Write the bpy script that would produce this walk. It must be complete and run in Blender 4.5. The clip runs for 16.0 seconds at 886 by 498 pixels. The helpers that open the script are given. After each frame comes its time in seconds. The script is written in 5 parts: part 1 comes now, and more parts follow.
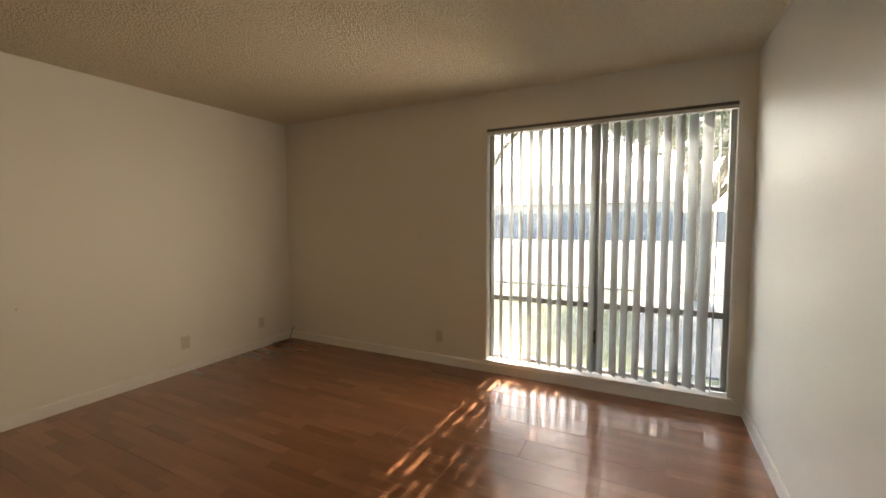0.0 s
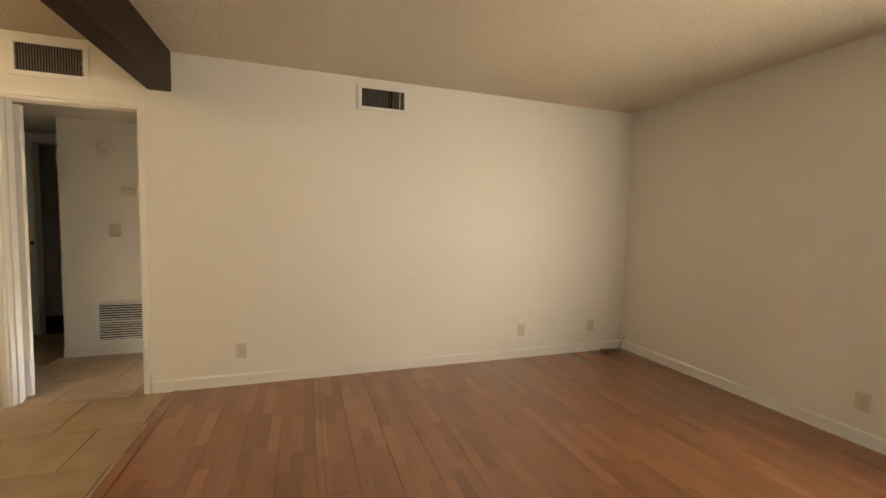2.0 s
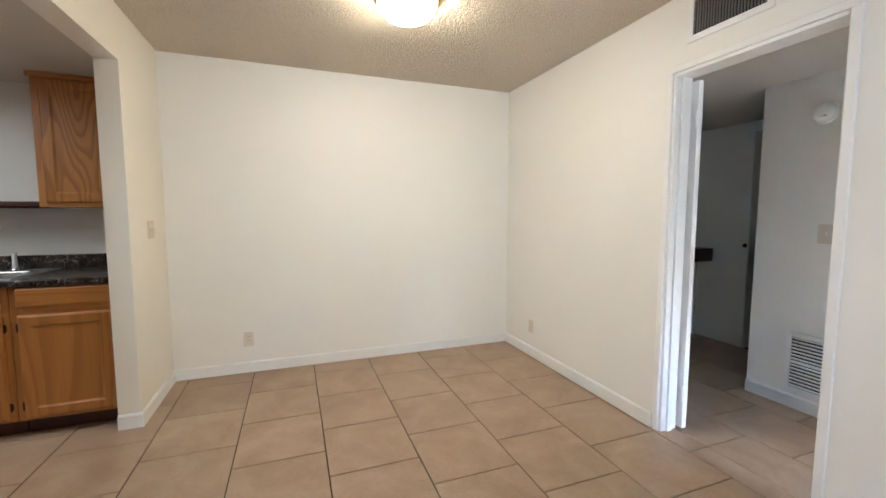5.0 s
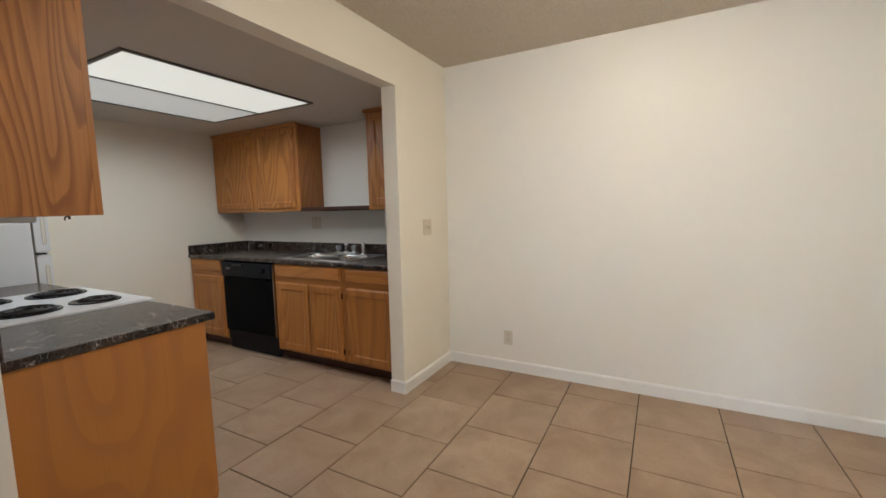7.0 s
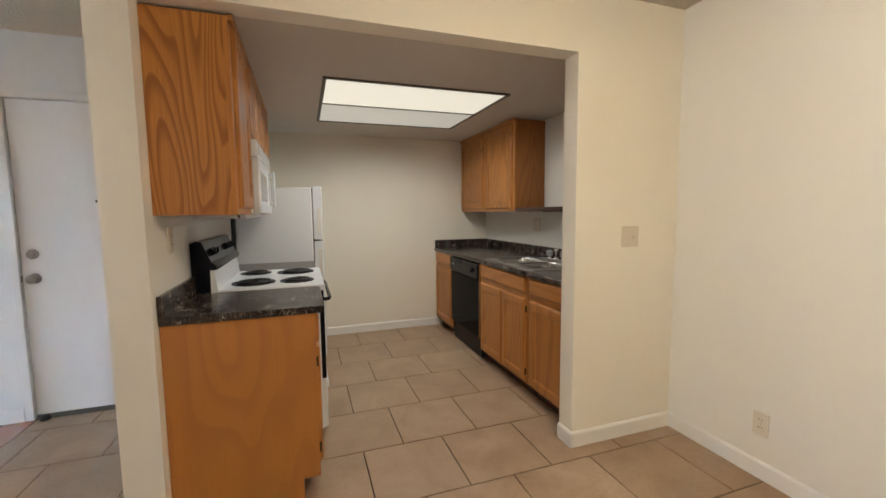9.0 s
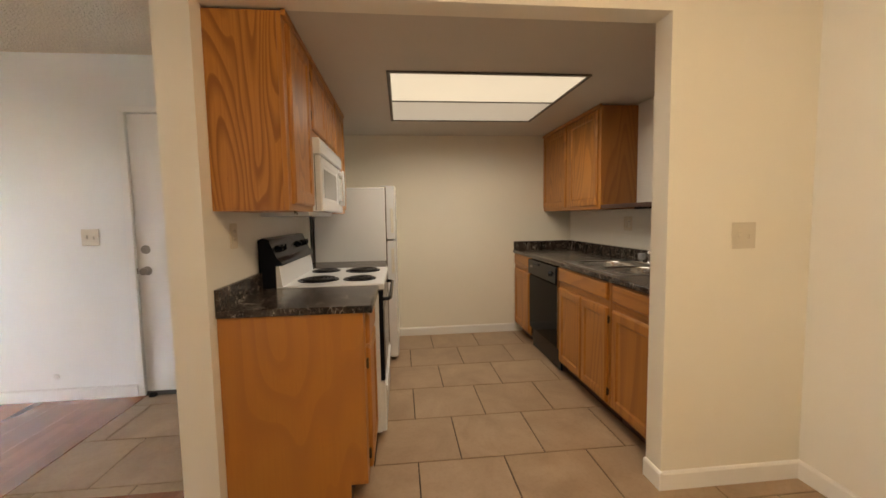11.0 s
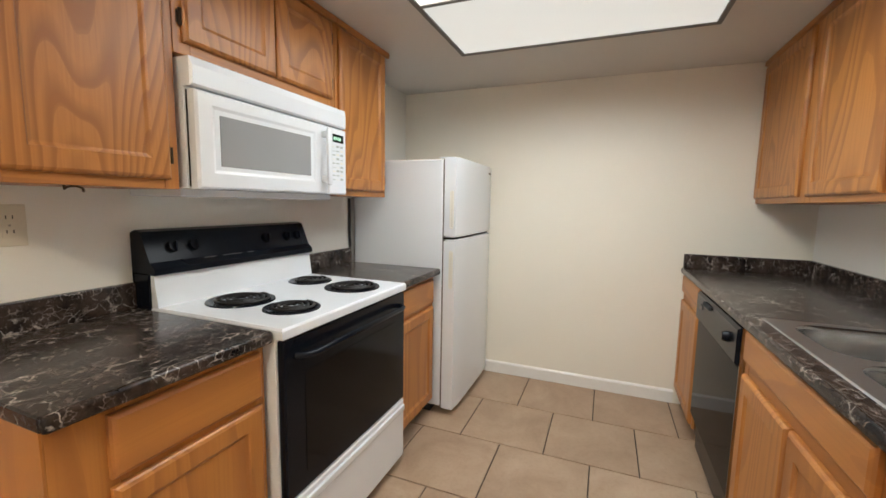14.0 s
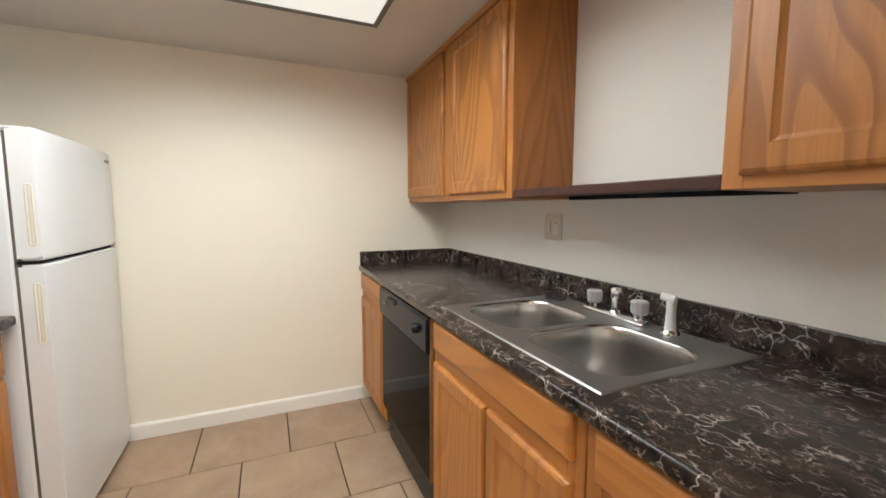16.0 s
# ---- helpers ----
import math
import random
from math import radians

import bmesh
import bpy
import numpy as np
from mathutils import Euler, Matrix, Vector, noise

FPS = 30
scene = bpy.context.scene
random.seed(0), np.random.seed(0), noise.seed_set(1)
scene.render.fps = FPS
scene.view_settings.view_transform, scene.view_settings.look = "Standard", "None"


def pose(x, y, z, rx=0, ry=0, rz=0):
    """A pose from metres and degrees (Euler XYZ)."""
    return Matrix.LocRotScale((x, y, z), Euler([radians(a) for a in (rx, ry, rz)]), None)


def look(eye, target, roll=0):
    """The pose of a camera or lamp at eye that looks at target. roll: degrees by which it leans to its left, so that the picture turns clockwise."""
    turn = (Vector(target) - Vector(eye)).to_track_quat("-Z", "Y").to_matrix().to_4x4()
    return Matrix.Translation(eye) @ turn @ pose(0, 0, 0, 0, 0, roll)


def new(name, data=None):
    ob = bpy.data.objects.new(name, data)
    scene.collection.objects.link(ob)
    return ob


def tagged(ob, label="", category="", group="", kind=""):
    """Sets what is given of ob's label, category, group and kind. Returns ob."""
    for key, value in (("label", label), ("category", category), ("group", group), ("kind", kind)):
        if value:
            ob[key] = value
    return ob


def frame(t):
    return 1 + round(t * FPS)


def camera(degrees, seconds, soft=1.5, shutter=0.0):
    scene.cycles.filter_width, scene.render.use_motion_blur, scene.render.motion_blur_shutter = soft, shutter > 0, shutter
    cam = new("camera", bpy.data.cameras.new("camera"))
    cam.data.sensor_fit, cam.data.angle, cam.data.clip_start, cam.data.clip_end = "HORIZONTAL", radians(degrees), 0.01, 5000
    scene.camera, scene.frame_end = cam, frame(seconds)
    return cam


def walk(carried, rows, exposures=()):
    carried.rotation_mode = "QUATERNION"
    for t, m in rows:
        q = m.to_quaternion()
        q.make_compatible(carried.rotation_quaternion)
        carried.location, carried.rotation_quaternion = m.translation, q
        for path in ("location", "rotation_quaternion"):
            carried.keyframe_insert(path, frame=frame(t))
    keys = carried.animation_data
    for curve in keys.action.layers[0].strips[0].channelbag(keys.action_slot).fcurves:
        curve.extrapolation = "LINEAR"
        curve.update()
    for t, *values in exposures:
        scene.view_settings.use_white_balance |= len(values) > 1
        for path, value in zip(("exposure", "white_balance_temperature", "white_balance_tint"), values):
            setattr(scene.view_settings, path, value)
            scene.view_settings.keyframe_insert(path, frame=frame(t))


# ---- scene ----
cam = camera(95.4, 16.0, soft=1.6)
PATH = [
    (0, (-0.066, 0.181, 1.345), (-0.976, 1.957, 1.209), -0.3),
    (0.2, (-0.038, 0.216, 1.327), (-1.084, 1.916, 1.202), 0.0),
    (0.5, (-0.028, 0.258, 1.279), (-1.274, 1.818, 1.162), -0.4),
    (1, (-0.067, 0.231, 1.263), (-1.564, 1.551, 1.144), -0.1),
    (1.5, (-0.161, 0.254, 1.229), (-1.877, 1.276, 1.118), 0.6),
    (2, (-0.394, 0.342, 1.277), (-2.284, 0.983, 1.15), 1.2),
    (2.5, (-0.618, 0.421, 1.281), (-2.605, 0.604, 1.142), 1.4),
    (3, (-0.857, 0.486, 1.283), (-2.827, 0.17, 1.145), 1.1),
    (3.5, (-1.116, 0.391, 1.301), (-2.926, -0.448, 1.155), 0.7),
    (4, (-1.333, 0.302, 1.314), (-2.842, -1.002, 1.158), 0.3),
    (4.5, (-1.568, 0.27, 1.315), (-2.689, -1.378, 1.146), 0.3),
    (5, (-1.79, 0.179, 1.271), (-2.483, -1.69, 1.101), 0.0),
    (5.2, (-1.883, 0.135, 1.28), (-2.387, -1.792, 1.101), -0.1),
    (7.3, (-2.566, -0.471, 1.315), (-1.429, -2.103, 1.107), -1.5),
    (7.5, (-2.619, -0.569, 1.316), (-1.361, -2.11, 1.11), -1.5),
    (8, (-2.646, -0.82, 1.307), (-1.116, -2.094, 1.116), -1.4),
    (8.5, (-2.631, -1.045, 1.32), (-0.882, -2.0, 1.139), -1.1),
    (9, (-2.707, -1.268, 1.321), (-0.823, -1.915, 1.138), -0.6),
    (9.5, (-2.788, -1.393, 1.316), (-0.842, -1.818, 1.133), -0.5),
    (9.7, (-2.805, -1.396, 1.309), (-0.847, -1.763, 1.125), -0.6),
    (11.8, (-2.231, -1.699, 1.276), (-0.241, -1.811, 1.11), -0.6),
    (12, (-2.133, -1.791, 1.292), (-0.142, -1.861, 1.118), -0.4),
    (12.5, (-1.893, -1.925, 1.282), (0.1, -1.886, 1.112), 0.1),
    (13, (-1.593, -2.026, 1.295), (0.388, -1.818, 1.121), 0.3),
    (13.5, (-1.35, -2.147, 1.285), (0.579, -1.658, 1.087), 0.7),
    (14, (-1.201, -2.221, 1.289), (0.643, -1.481, 1.064), 1.0),
    (14.5, (-1.108, -2.182, 1.278), (0.797, -1.622, 1.035), 0.1),
    (15, (-0.967, -2.124, 1.282), (1.021, -2.152, 1.064), -1.0),
    (15.5, (-0.898, -2.14, 1.278), (0.988, -2.778, 1.082), -0.8),
    (16, (-0.882, -2.15, 1.277), (0.944, -2.945, 1.078), 0.1),
]
EXPOSURES = [
    (0.0, 4.05, 9000, 14), (0.5, 4.17, 10300, 15), (1.0, 4.4, 11700, 15), (1.5, 4.58, 11500, 11), (2.0, 5.1, 8200, 10), (2.5, 5.46, 6200, 10), (3.0, 5.46, 5300, 8), (3.5, 5.52, 5300, 9),
    (4.0, 5.4, 5150, 10), (4.5, 5.52, 5150, 9), (5.0, 5.78, 5150, 9), (7.5, 5.52, 5300, 10), (8.5, 5.68, 5350, 10), (9.0, 5.68, 5800, 10), (9.5, 5.64, 6050, 13), (12.0, 5.55, 7500, 15), (12.5, 5.7, 6200, 10),
    (13.0, 6.05, 5750, 10), (14.0, 6.3, 5450, 10), (16.0, 6.6, 5550, 10),
]
walk(cam, [(t, look(eye, target, roll)) for t, eye, target, roll in PATH], EXPOSURES)

# ---- light ----
SUN_EL, SUN_STRENGTH, SKY = 44.0, 2.6, 0.11
world = bpy.data.worlds.new("world")
scene.world = world
world.use_nodes = True
wn = world.node_tree.nodes
sky = wn.new("ShaderNodeTexSky")
sky.sky_type = "NISHITA"
sky.sun_disc = False
sky.sun_elevation = radians(SUN_EL)
sky.sun_rotation = radians(0)
world.node_tree.links.new(sky.outputs[0], wn["Background"].inputs[0])
wn["Background"].inputs[1].default_value = SKY
sun_data = bpy.data.lights.new("sun", "SUN")
sun_data.energy, sun_data.angle, sun_data.color = SUN_STRENGTH, radians(0.53), (1.0, 0.985, 0.96)
sun = new("sun", sun_data)
sun.matrix_world = look((0, 30, 30 * math.tan(radians(SUN_EL))), (-0.4, 0, 0))


def area_lamp(name, watts, color, size_x, size_y, spread, m):
    """A flat lamp that shines along its own -z."""
    data = bpy.data.lights.new(name, "AREA")
    data.shape, data.size, data.size_y = "RECTANGLE", size_x, size_y
    data.energy, data.color, data.spread = watts, color, radians(spread)
    ob = new(name, data)
    ob.matrix_world = m
    return ob


# added lamp inside the blind: extra sky light aimed south-west into the room
area_lamp("window_light", 0.78, (1.0, 0.94, 0.86), 0.30, 1.9, 112, look((-1.0, 3.41, 1.1), (-1.62, 2.63, 1.28)))
# the light that the ribbed panel in the kitchen throws down
area_lamp("panel_light", 0.28, (1.0, 0.94, 0.80), 1.12, 1.16, 166, look((0.465, -2.033, 2.117), (0.465, -2.033, 0.0)))

# ---- plan ----
W, N, E, S = -3.775, 3.507, 0.54, -3.345      # living and dining room
CEIL, KCEIL, HCEIL = 2.44, 2.133, 2.13
KX, KJ, KE, KN = -0.90, -0.785, 1.745, -0.70  # kitchen: dining face, jamb's inner edge, east wall, north wall
KS = -2.638                                   # opening's south jamb
HX = -4.85                                    # hall wall
WIN = (-1.345, 0.45, 0.09, 2.135)
DOOR = (-1.520, -0.766, 2.04)
ENTRY = (-0.47, 0.435, 2.045)
SEAM = -0.59                                  # edge between planks and tiles


# ---- materials ----
def mat(name, rough=0.5, metal=0.0, color=(0.8, 0.8, 0.8)):
    m = bpy.data.materials.new(name)
    m.use_nodes = True
    b = m.node_tree.nodes["Principled BSDF"]
    b.inputs["Base Color"].default_value = (*color, 1)
    b.inputs["Roughness"].default_value = rough
    b.inputs["Metallic"].default_value = metal
    return m, m.node_tree, b


def node(nt, kind, **values):
    n = nt.nodes.new(kind)
    for k, v in values.items():
        n.inputs[k.replace("_", " ")].default_value = v
    return n


def math_node(nt, op, a, b=None):
    n = nt.nodes.new("ShaderNodeMath")
    n.operation = op
    for i, v in enumerate((a, b)):
        if v is None:
            continue
        if isinstance(v, (int, float)):
            n.inputs[i].default_value = v
        else:
            nt.links.new(v, n.inputs[i])
    return n.outputs[0]


def ramp(nt, fac, stops):
    r = nt.nodes.new("ShaderNodeValToRGB")
    el = r.color_ramp.elements
    while len(el) < len(stops):
        el.new(0.5)
    for e, (p, c) in zip(el, stops):
        e.position, e.color = p, (*c, 1) if len(c) == 3 else c
    nt.links.new(fac, r.inputs[0])
    return r.outputs[0]


def mix(nt, fac, a, b, mode="MIX"):
    n = nt.nodes.new("ShaderNodeMix")
    n.data_type, n.blend_type = "RGBA", mode
    for sock, v in ((n.inputs[0], fac), (n.inputs[6], a), (n.inputs[7], b)):
        if isinstance(v, (int, float)):
            sock.default_value = v
        elif isinstance(v, tuple):
            sock.default_value = (*v, 1)
        else:
            nt.links.new(v, sock)
    return n.outputs[2]


def where(nt, scale, shift=0.0):
    """World position, scaled per axis, shifted by a random amount for each object."""
    g = nt.nodes.new("ShaderNodeNewGeometry")
    v = g.outputs["Position"]
    if shift:
        o = nt.nodes.new("ShaderNodeObjectInfo")
        c = nt.nodes.new("ShaderNodeCombineXYZ")
        for i, k in enumerate((1.0, 1.7, 0.6)):
            nt.links.new(math_node(nt, "MULTIPLY", o.outputs["Random"], shift * k), c.inputs[i])
        a = nt.nodes.new("ShaderNodeVectorMath")
        nt.links.new(v, a.inputs[0])
        nt.links.new(c.outputs[0], a.inputs[1])
        v = a.outputs[0]
    m = nt.nodes.new("ShaderNodeVectorMath")
    m.operation = "MULTIPLY"
    m.inputs[1].default_value = scale
    nt.links.new(v, m.inputs[0])
    return m.outputs[0]


def noise_tex(nt, vec, scale=1.0, detail=3.0, rough=0.5, distort=0.0):
    n = node(nt, "ShaderNodeTexNoise", Scale=scale, Detail=detail, Roughness=rough, Distortion=distort)
    nt.links.new(vec, n.inputs["Vector"])
    return n.outputs["Fac"]


def bump(nt, b, height, strength, distance):
    n = node(nt, "ShaderNodeBump", Strength=strength, Distance=distance)
    nt.links.new(height, n.inputs["Height"])
    nt.links.new(n.outputs[0], b.inputs["Normal"])


def painted(name, color, rough=0.55, texture=0.25, grain=120.0, dist=0.003, stain=0.04):
    m, nt, b = mat(name, rough)
    p = where(nt, (1, 1, 1))
    big = noise_tex(nt, p, 0.9, 4, 0.6)
    dark = tuple(c * (1 - stain * 2) for c in color)
    nt.links.new(mix(nt, big, color, dark), b.inputs["Base Color"])
    if texture:
        h = noise_tex(nt, p, grain, 2, 0.55)
        bump(nt, b, h, texture, dist)
    return m


def popcorn(name, color):
    m, nt, b = mat(name, 0.9)
    p = where(nt, (1, 1, 1))
    lumps = noise_tex(nt, p, 78, 3, 0.6)
    h = math_node(nt, "ADD", ramp(nt, lumps, [(0.40, (0, 0, 0)), (0.66, (1, 1, 1))]), math_node(nt, "MULTIPLY", noise_tex(nt, p, 38, 2), 0.6))
    tone = mix(nt, noise_tex(nt, p, 0.7, 3), color, tuple(c * 0.93 for c in color))
    # pits between the lumps are coloured darker, standing in for their own shade
    pit_shade = ramp(nt, lumps, [(0.38, (0.92, 0.91, 0.895)), (0.56, (1, 1, 1))])
    nt.links.new(mix(nt, 1.0, tone, pit_shade, "MULTIPLY"), b.inputs["Base Color"])
    bump(nt, b, h, 0.75, 0.022)
    return m


def oak(name, light, dark, axis="z", rough=0.38, rings=13.0, shift=9.0, sx=5.2, sl=0.75):
    m, nt, b = mat(name, rough)
    scale = {"z": (sx, sx, sl), "x": (sl, sx, sx), "y": (sx, sl, sx)}[axis]
    p = where(nt, scale, shift)
    n = noise_tex(nt, p, 1.0, 1.5, 0.45, 0.25)
    saw = math_node(nt, "FRACT", math_node(nt, "MULTIPLY", n, rings))
    fine = {"z": (130, 130, 3.5), "x": (3.5, 130, 130), "y": (130, 3.5, 130)}[axis]
    pores = noise_tex(nt, where(nt, fine, shift), 1.0, 2, 0.6)
    base = ramp(nt, saw, [(0.0, light), (0.42, light), (0.80, dark), (0.93, dark), (1.0, tuple((a + c) / 2 for a, c in zip(light, dark)))])
    streak = ramp(nt, pores, [(0.42, (0, 0, 0)), (0.68, (1, 1, 1))])
    tone = mix(nt, math_node(nt, "MULTIPLY", streak, 0.4), base, dark)
    broad = noise_tex(nt, where(nt, (1.3, 1.3, 1.3), shift), 1.0, 2)
    col = mix(nt, math_node(nt, "MULTIPLY", broad, 0.45), tone, tuple(c * 0.72 for c in light))
    nt.links.new(col, b.inputs["Base Color"])
    b.inputs["Coat Weight"].default_value = 0.12
    b.inputs["Coat Roughness"].default_value = 0.27
    bump(nt, b, pores, 0.12, 0.001)
    return m


def laminate_stone(name):
    """Near-black marbled laminate: broken pale veins, short flecks and brown clouds."""
    m, nt, b = mat(name, 0.22)
    p = where(nt, (1, 1, 1))

    def cracks(scale, width, stretch, shift):
        """Thin crooked lines between cells; width is their share of a cell."""
        q = where(nt, stretch, shift)
        warp = nt.nodes.new("ShaderNodeTexNoise")
        warp.inputs["Scale"].default_value = scale * 0.9
        warp.inputs["Detail"].default_value = 5
        nt.links.new(q, warp.inputs["Vector"])
        add = nt.nodes.new("ShaderNodeVectorMath")
        add.operation = "MULTIPLY_ADD"
        nt.links.new(warp.outputs["Color"], add.inputs[0])
        add.inputs[1].default_value = (1.5 / scale,) * 3
        nt.links.new(q, add.inputs[2])
        v = nt.nodes.new("ShaderNodeTexVoronoi")
        v.feature = "DISTANCE_TO_EDGE"
        v.inputs["Scale"].default_value = scale
        nt.links.new(add.outputs[0], v.inputs["Vector"])
        return ramp(nt, v.outputs["Distance"], [(0.0, (1, 1, 1)), (width * 0.4, (0.6, 0.6, 0.6)), (width, (0, 0, 0))])

    def patches(scale, lo, hi, shift=0.0):
        return ramp(nt, noise_tex(nt, where(nt, (1, 1, 1), shift), scale, 4, 0.6), [(lo, (0, 0, 0)), (hi, (1, 1, 1))])
    ground = mix(nt, ramp(nt, noise_tex(nt, p, 13, 6, 0.68), [(0.36, (0, 0, 0)), (0.68, (1, 1, 1))]), (0.007, 0.006, 0.0065), (0.070, 0.050, 0.040))
    broad = math_node(nt, "MULTIPLY", cracks(21, 0.050, (1.0, 1.5, 1.0), 0.0), patches(17, 0.49, 0.62))
    thin = math_node(nt, "MULTIPLY", cracks(52, 0.075, (1.0, 1.9, 1.0), 4.0), patches(26, 0.48, 0.62, 2.0))
    blot = ramp(nt, noise_tex(nt, where(nt, (1.0, 1.8, 1.0), 6.0), 34, 5, 0.65, 0.6), [(0.635, (0, 0, 0)), (0.70, (1, 1, 1))])
    c = mix(nt, math_node(nt, "MULTIPLY", thin, 0.45), ground, (0.42, 0.35, 0.30))
    c = mix(nt, math_node(nt, "MULTIPLY", blot, 0.55), c, (0.44, 0.35, 0.28))
    c = mix(nt, math_node(nt, "MULTIPLY", broad, 0.75), c, (0.60, 0.54, 0.47))
    nt.links.new(c, b.inputs["Base Color"])
    b.inputs["Specular IOR Level"].default_value = 0.32
    return m


def tile_material(name):
    m, nt, b = mat(name, 0.42)
    o = nt.nodes.new("ShaderNodeObjectInfo")
    p = where(nt, (1, 1, 1), 7.0)
    cloud = noise_tex(nt, p, 3.2, 6, 0.62, 0.6)
    c = ramp(nt, cloud, [(0.28, (0.30, 0.203, 0.130)), (0.5, (0.395, 0.283, 0.188)), (0.72, (0.475, 0.357, 0.250))])
    c = mix(nt, math_node(nt, "MULTIPLY", o.outputs["Random"], 0.25), c, (0.34, 0.24, 0.16))
    speck = ramp(nt, noise_tex(nt, p, 60, 3), [(0.36, (0.75, 0.7, 0.66)), (0.5, (1, 1, 1))])
    c = mix(nt, 0.22, c, speck, "MULTIPLY")
    nt.links.new(c, b.inputs["Base Color"])
    bump(nt, b, noise_tex(nt, p, 18, 4), 0.12, 0.004)
    nt.links.new(ramp(nt, cloud, [(0.3, (0.34,) * 3), (0.7, (0.5,) * 3)]), b.inputs["Roughness"])
    return m


def plank_material(name):
    """Three-strip laminate: strips along x, each with its own tone."""
    m, nt, b = mat(name, 0.26)
    g = nt.nodes.new("ShaderNodeNewGeometry")
    s = nt.nodes.new("ShaderNodeSeparateXYZ")
    nt.links.new(g.outputs["Position"], s.inputs[0])
    row = math_node(nt, "FLOOR", math_node(nt, "DIVIDE", s.outputs[1], 0.0652))
    hash_row = math_node(nt, "FRACT", math_node(nt, "MULTIPLY", math_node(nt, "SINE", math_node(nt, "MULTIPLY", row, 12.9898)), 43758.5))
    col = math_node(nt, "FLOOR", math_node(nt, "ADD", math_node(nt, "DIVIDE", s.outputs[0], 0.43), math_node(nt, "MULTIPLY", hash_row, 7.0)))
    c = nt.nodes.new("ShaderNodeCombineXYZ")
    nt.links.new(row, c.inputs[0])
    nt.links.new(col, c.inputs[1])
    w = nt.nodes.new("ShaderNodeTexWhiteNoise")
    nt.links.new(c.outputs[0], w.inputs[0])
    tone = ramp(nt, w.outputs["Value"], [(0.0, (0.255, 0.098, 0.044)), (0.3, (0.300, 0.117, 0.054)), (0.75, (0.340, 0.135, 0.063)), (1.0, (0.400, 0.168, 0.083))])
    p = where(nt, (2.2, 34, 1))
    grain = noise_tex(nt, p, 1.0, 5, 0.6, 0.4)
    fine = noise_tex(nt, where(nt, (9, 260, 1)), 1.0, 2)
    tone = mix(nt, math_node(nt, "MULTIPLY", grain, 0.5), tone, (0.13, 0.045, 0.02))
    tone = mix(nt, math_node(nt, "MULTIPLY", fine, 0.25), tone, (0.36, 0.16, 0.08))
    nt.links.new(tone, b.inputs["Base Color"])
    b.inputs["Roughness"].default_value = 0.26
    b.inputs["Coat Weight"].default_value = 0.6
    b.inputs["Coat Roughness"].default_value = 0.14
    bump(nt, b, grain, 0.03, 0.0006)
    return m


def plain(name, color, rough=0.4, metal=0.0, var=0.06, grain=8.0, coat=0.0):
    m, nt, b = mat(name, rough, metal)
    n = noise_tex(nt, where(nt, (1, 1, 1), 3.0), grain, 4)
    nt.links.new(mix(nt, n, color, tuple(c * (1 - 2 * var) for c in color)), b.inputs["Base Color"])
    b.inputs["Coat Weight"].default_value = coat
    if max(color) < 0.02:
        b.inputs["Specular IOR Level"].default_value = 0.16
    return m


def brushed(name, color, rough=0.28):
    m, nt, b = mat(name, rough, 1.0, color)
    n = noise_tex(nt, where(nt, (8, 260, 260)), 1.0, 2)
    nt.links.new(ramp(nt, n, [(0.3, (rough * 0.75,) * 3), (0.7, (rough * 1.4,) * 3)]), b.inputs["Roughness"])
    bump(nt, b, n, 0.04, 0.0006)
    return m


def glowing(name, color, strength, ridges=0.0):
    m, nt, b = mat(name, 0.4, 0.0, (0.8, 0.8, 0.78))
    b.inputs["Emission Color"].default_value = (*color, 1)
    b.inputs["Emission Strength"].default_value = strength
    if ridges:
        g = nt.nodes.new("ShaderNodeNewGeometry")
        s = nt.nodes.new("ShaderNodeSeparateXYZ")
        nt.links.new(g.outputs["Position"], s.inputs[0])
        wave = math_node(nt, "SINE", math_node(nt, "MULTIPLY", s.outputs[1], 2 * math.pi / ridges))
        lift = math_node(nt, "ADD", 0.82, math_node(nt, "MULTIPLY", wave, 0.18))
        nt.links.new(math_node(nt, "MULTIPLY", lift, strength), b.inputs["Emission Strength"])
    return m


def vinyl(name, color):
    """Slat vinyl: lets some daylight through."""
    m, nt, b = mat(name, 0.45, 0.0, color)
    t = nt.nodes.new("ShaderNodeBsdfTranslucent")
    t.inputs[0].default_value = (*color, 1)
    mx = nt.nodes.new("ShaderNodeMixShader")
    mx.inputs[0].default_value = 0.34
    out = nt.nodes["Material Output"]
    nt.links.new(b.outputs[0], mx.inputs[1])
    nt.links.new(t.outputs[0], mx.inputs[2])
    nt.links.new(mx.outputs[0], out.inputs[0])
    return m


def clear_glass(name, haze=0.0):
    """Clear glass; haze is the share of a thin film that scatters daylight."""
    m, nt, b = mat(name, 0.02)
    b.inputs["Transmission Weight"].default_value = 1.0
    b.inputs["IOR"].default_value = 1.45
    # a thin translucent film gives the view outdoors a washed look
    if haze:
        film = nt.nodes.new("ShaderNodeBsdfTranslucent")
        film.inputs[0].default_value = (0.80, 0.84, 0.86, 1)
        patchy = noise_tex(nt, where(nt, (1, 1, 1)), 2.3, 5, 0.6)
        mx = nt.nodes.new("ShaderNodeMixShader")
        nt.links.new(ramp(nt, patchy, [(0.25, (haze * 0.6,) * 3), (0.75, (haze * 1.4,) * 3)]), mx.inputs[0])
        nt.links.new(b.outputs[0], mx.inputs[1])
        nt.links.new(film.outputs[0], mx.inputs[2])
        nt.links.new(mx.outputs[0], nt.nodes["Material Output"].inputs[0])
    return m


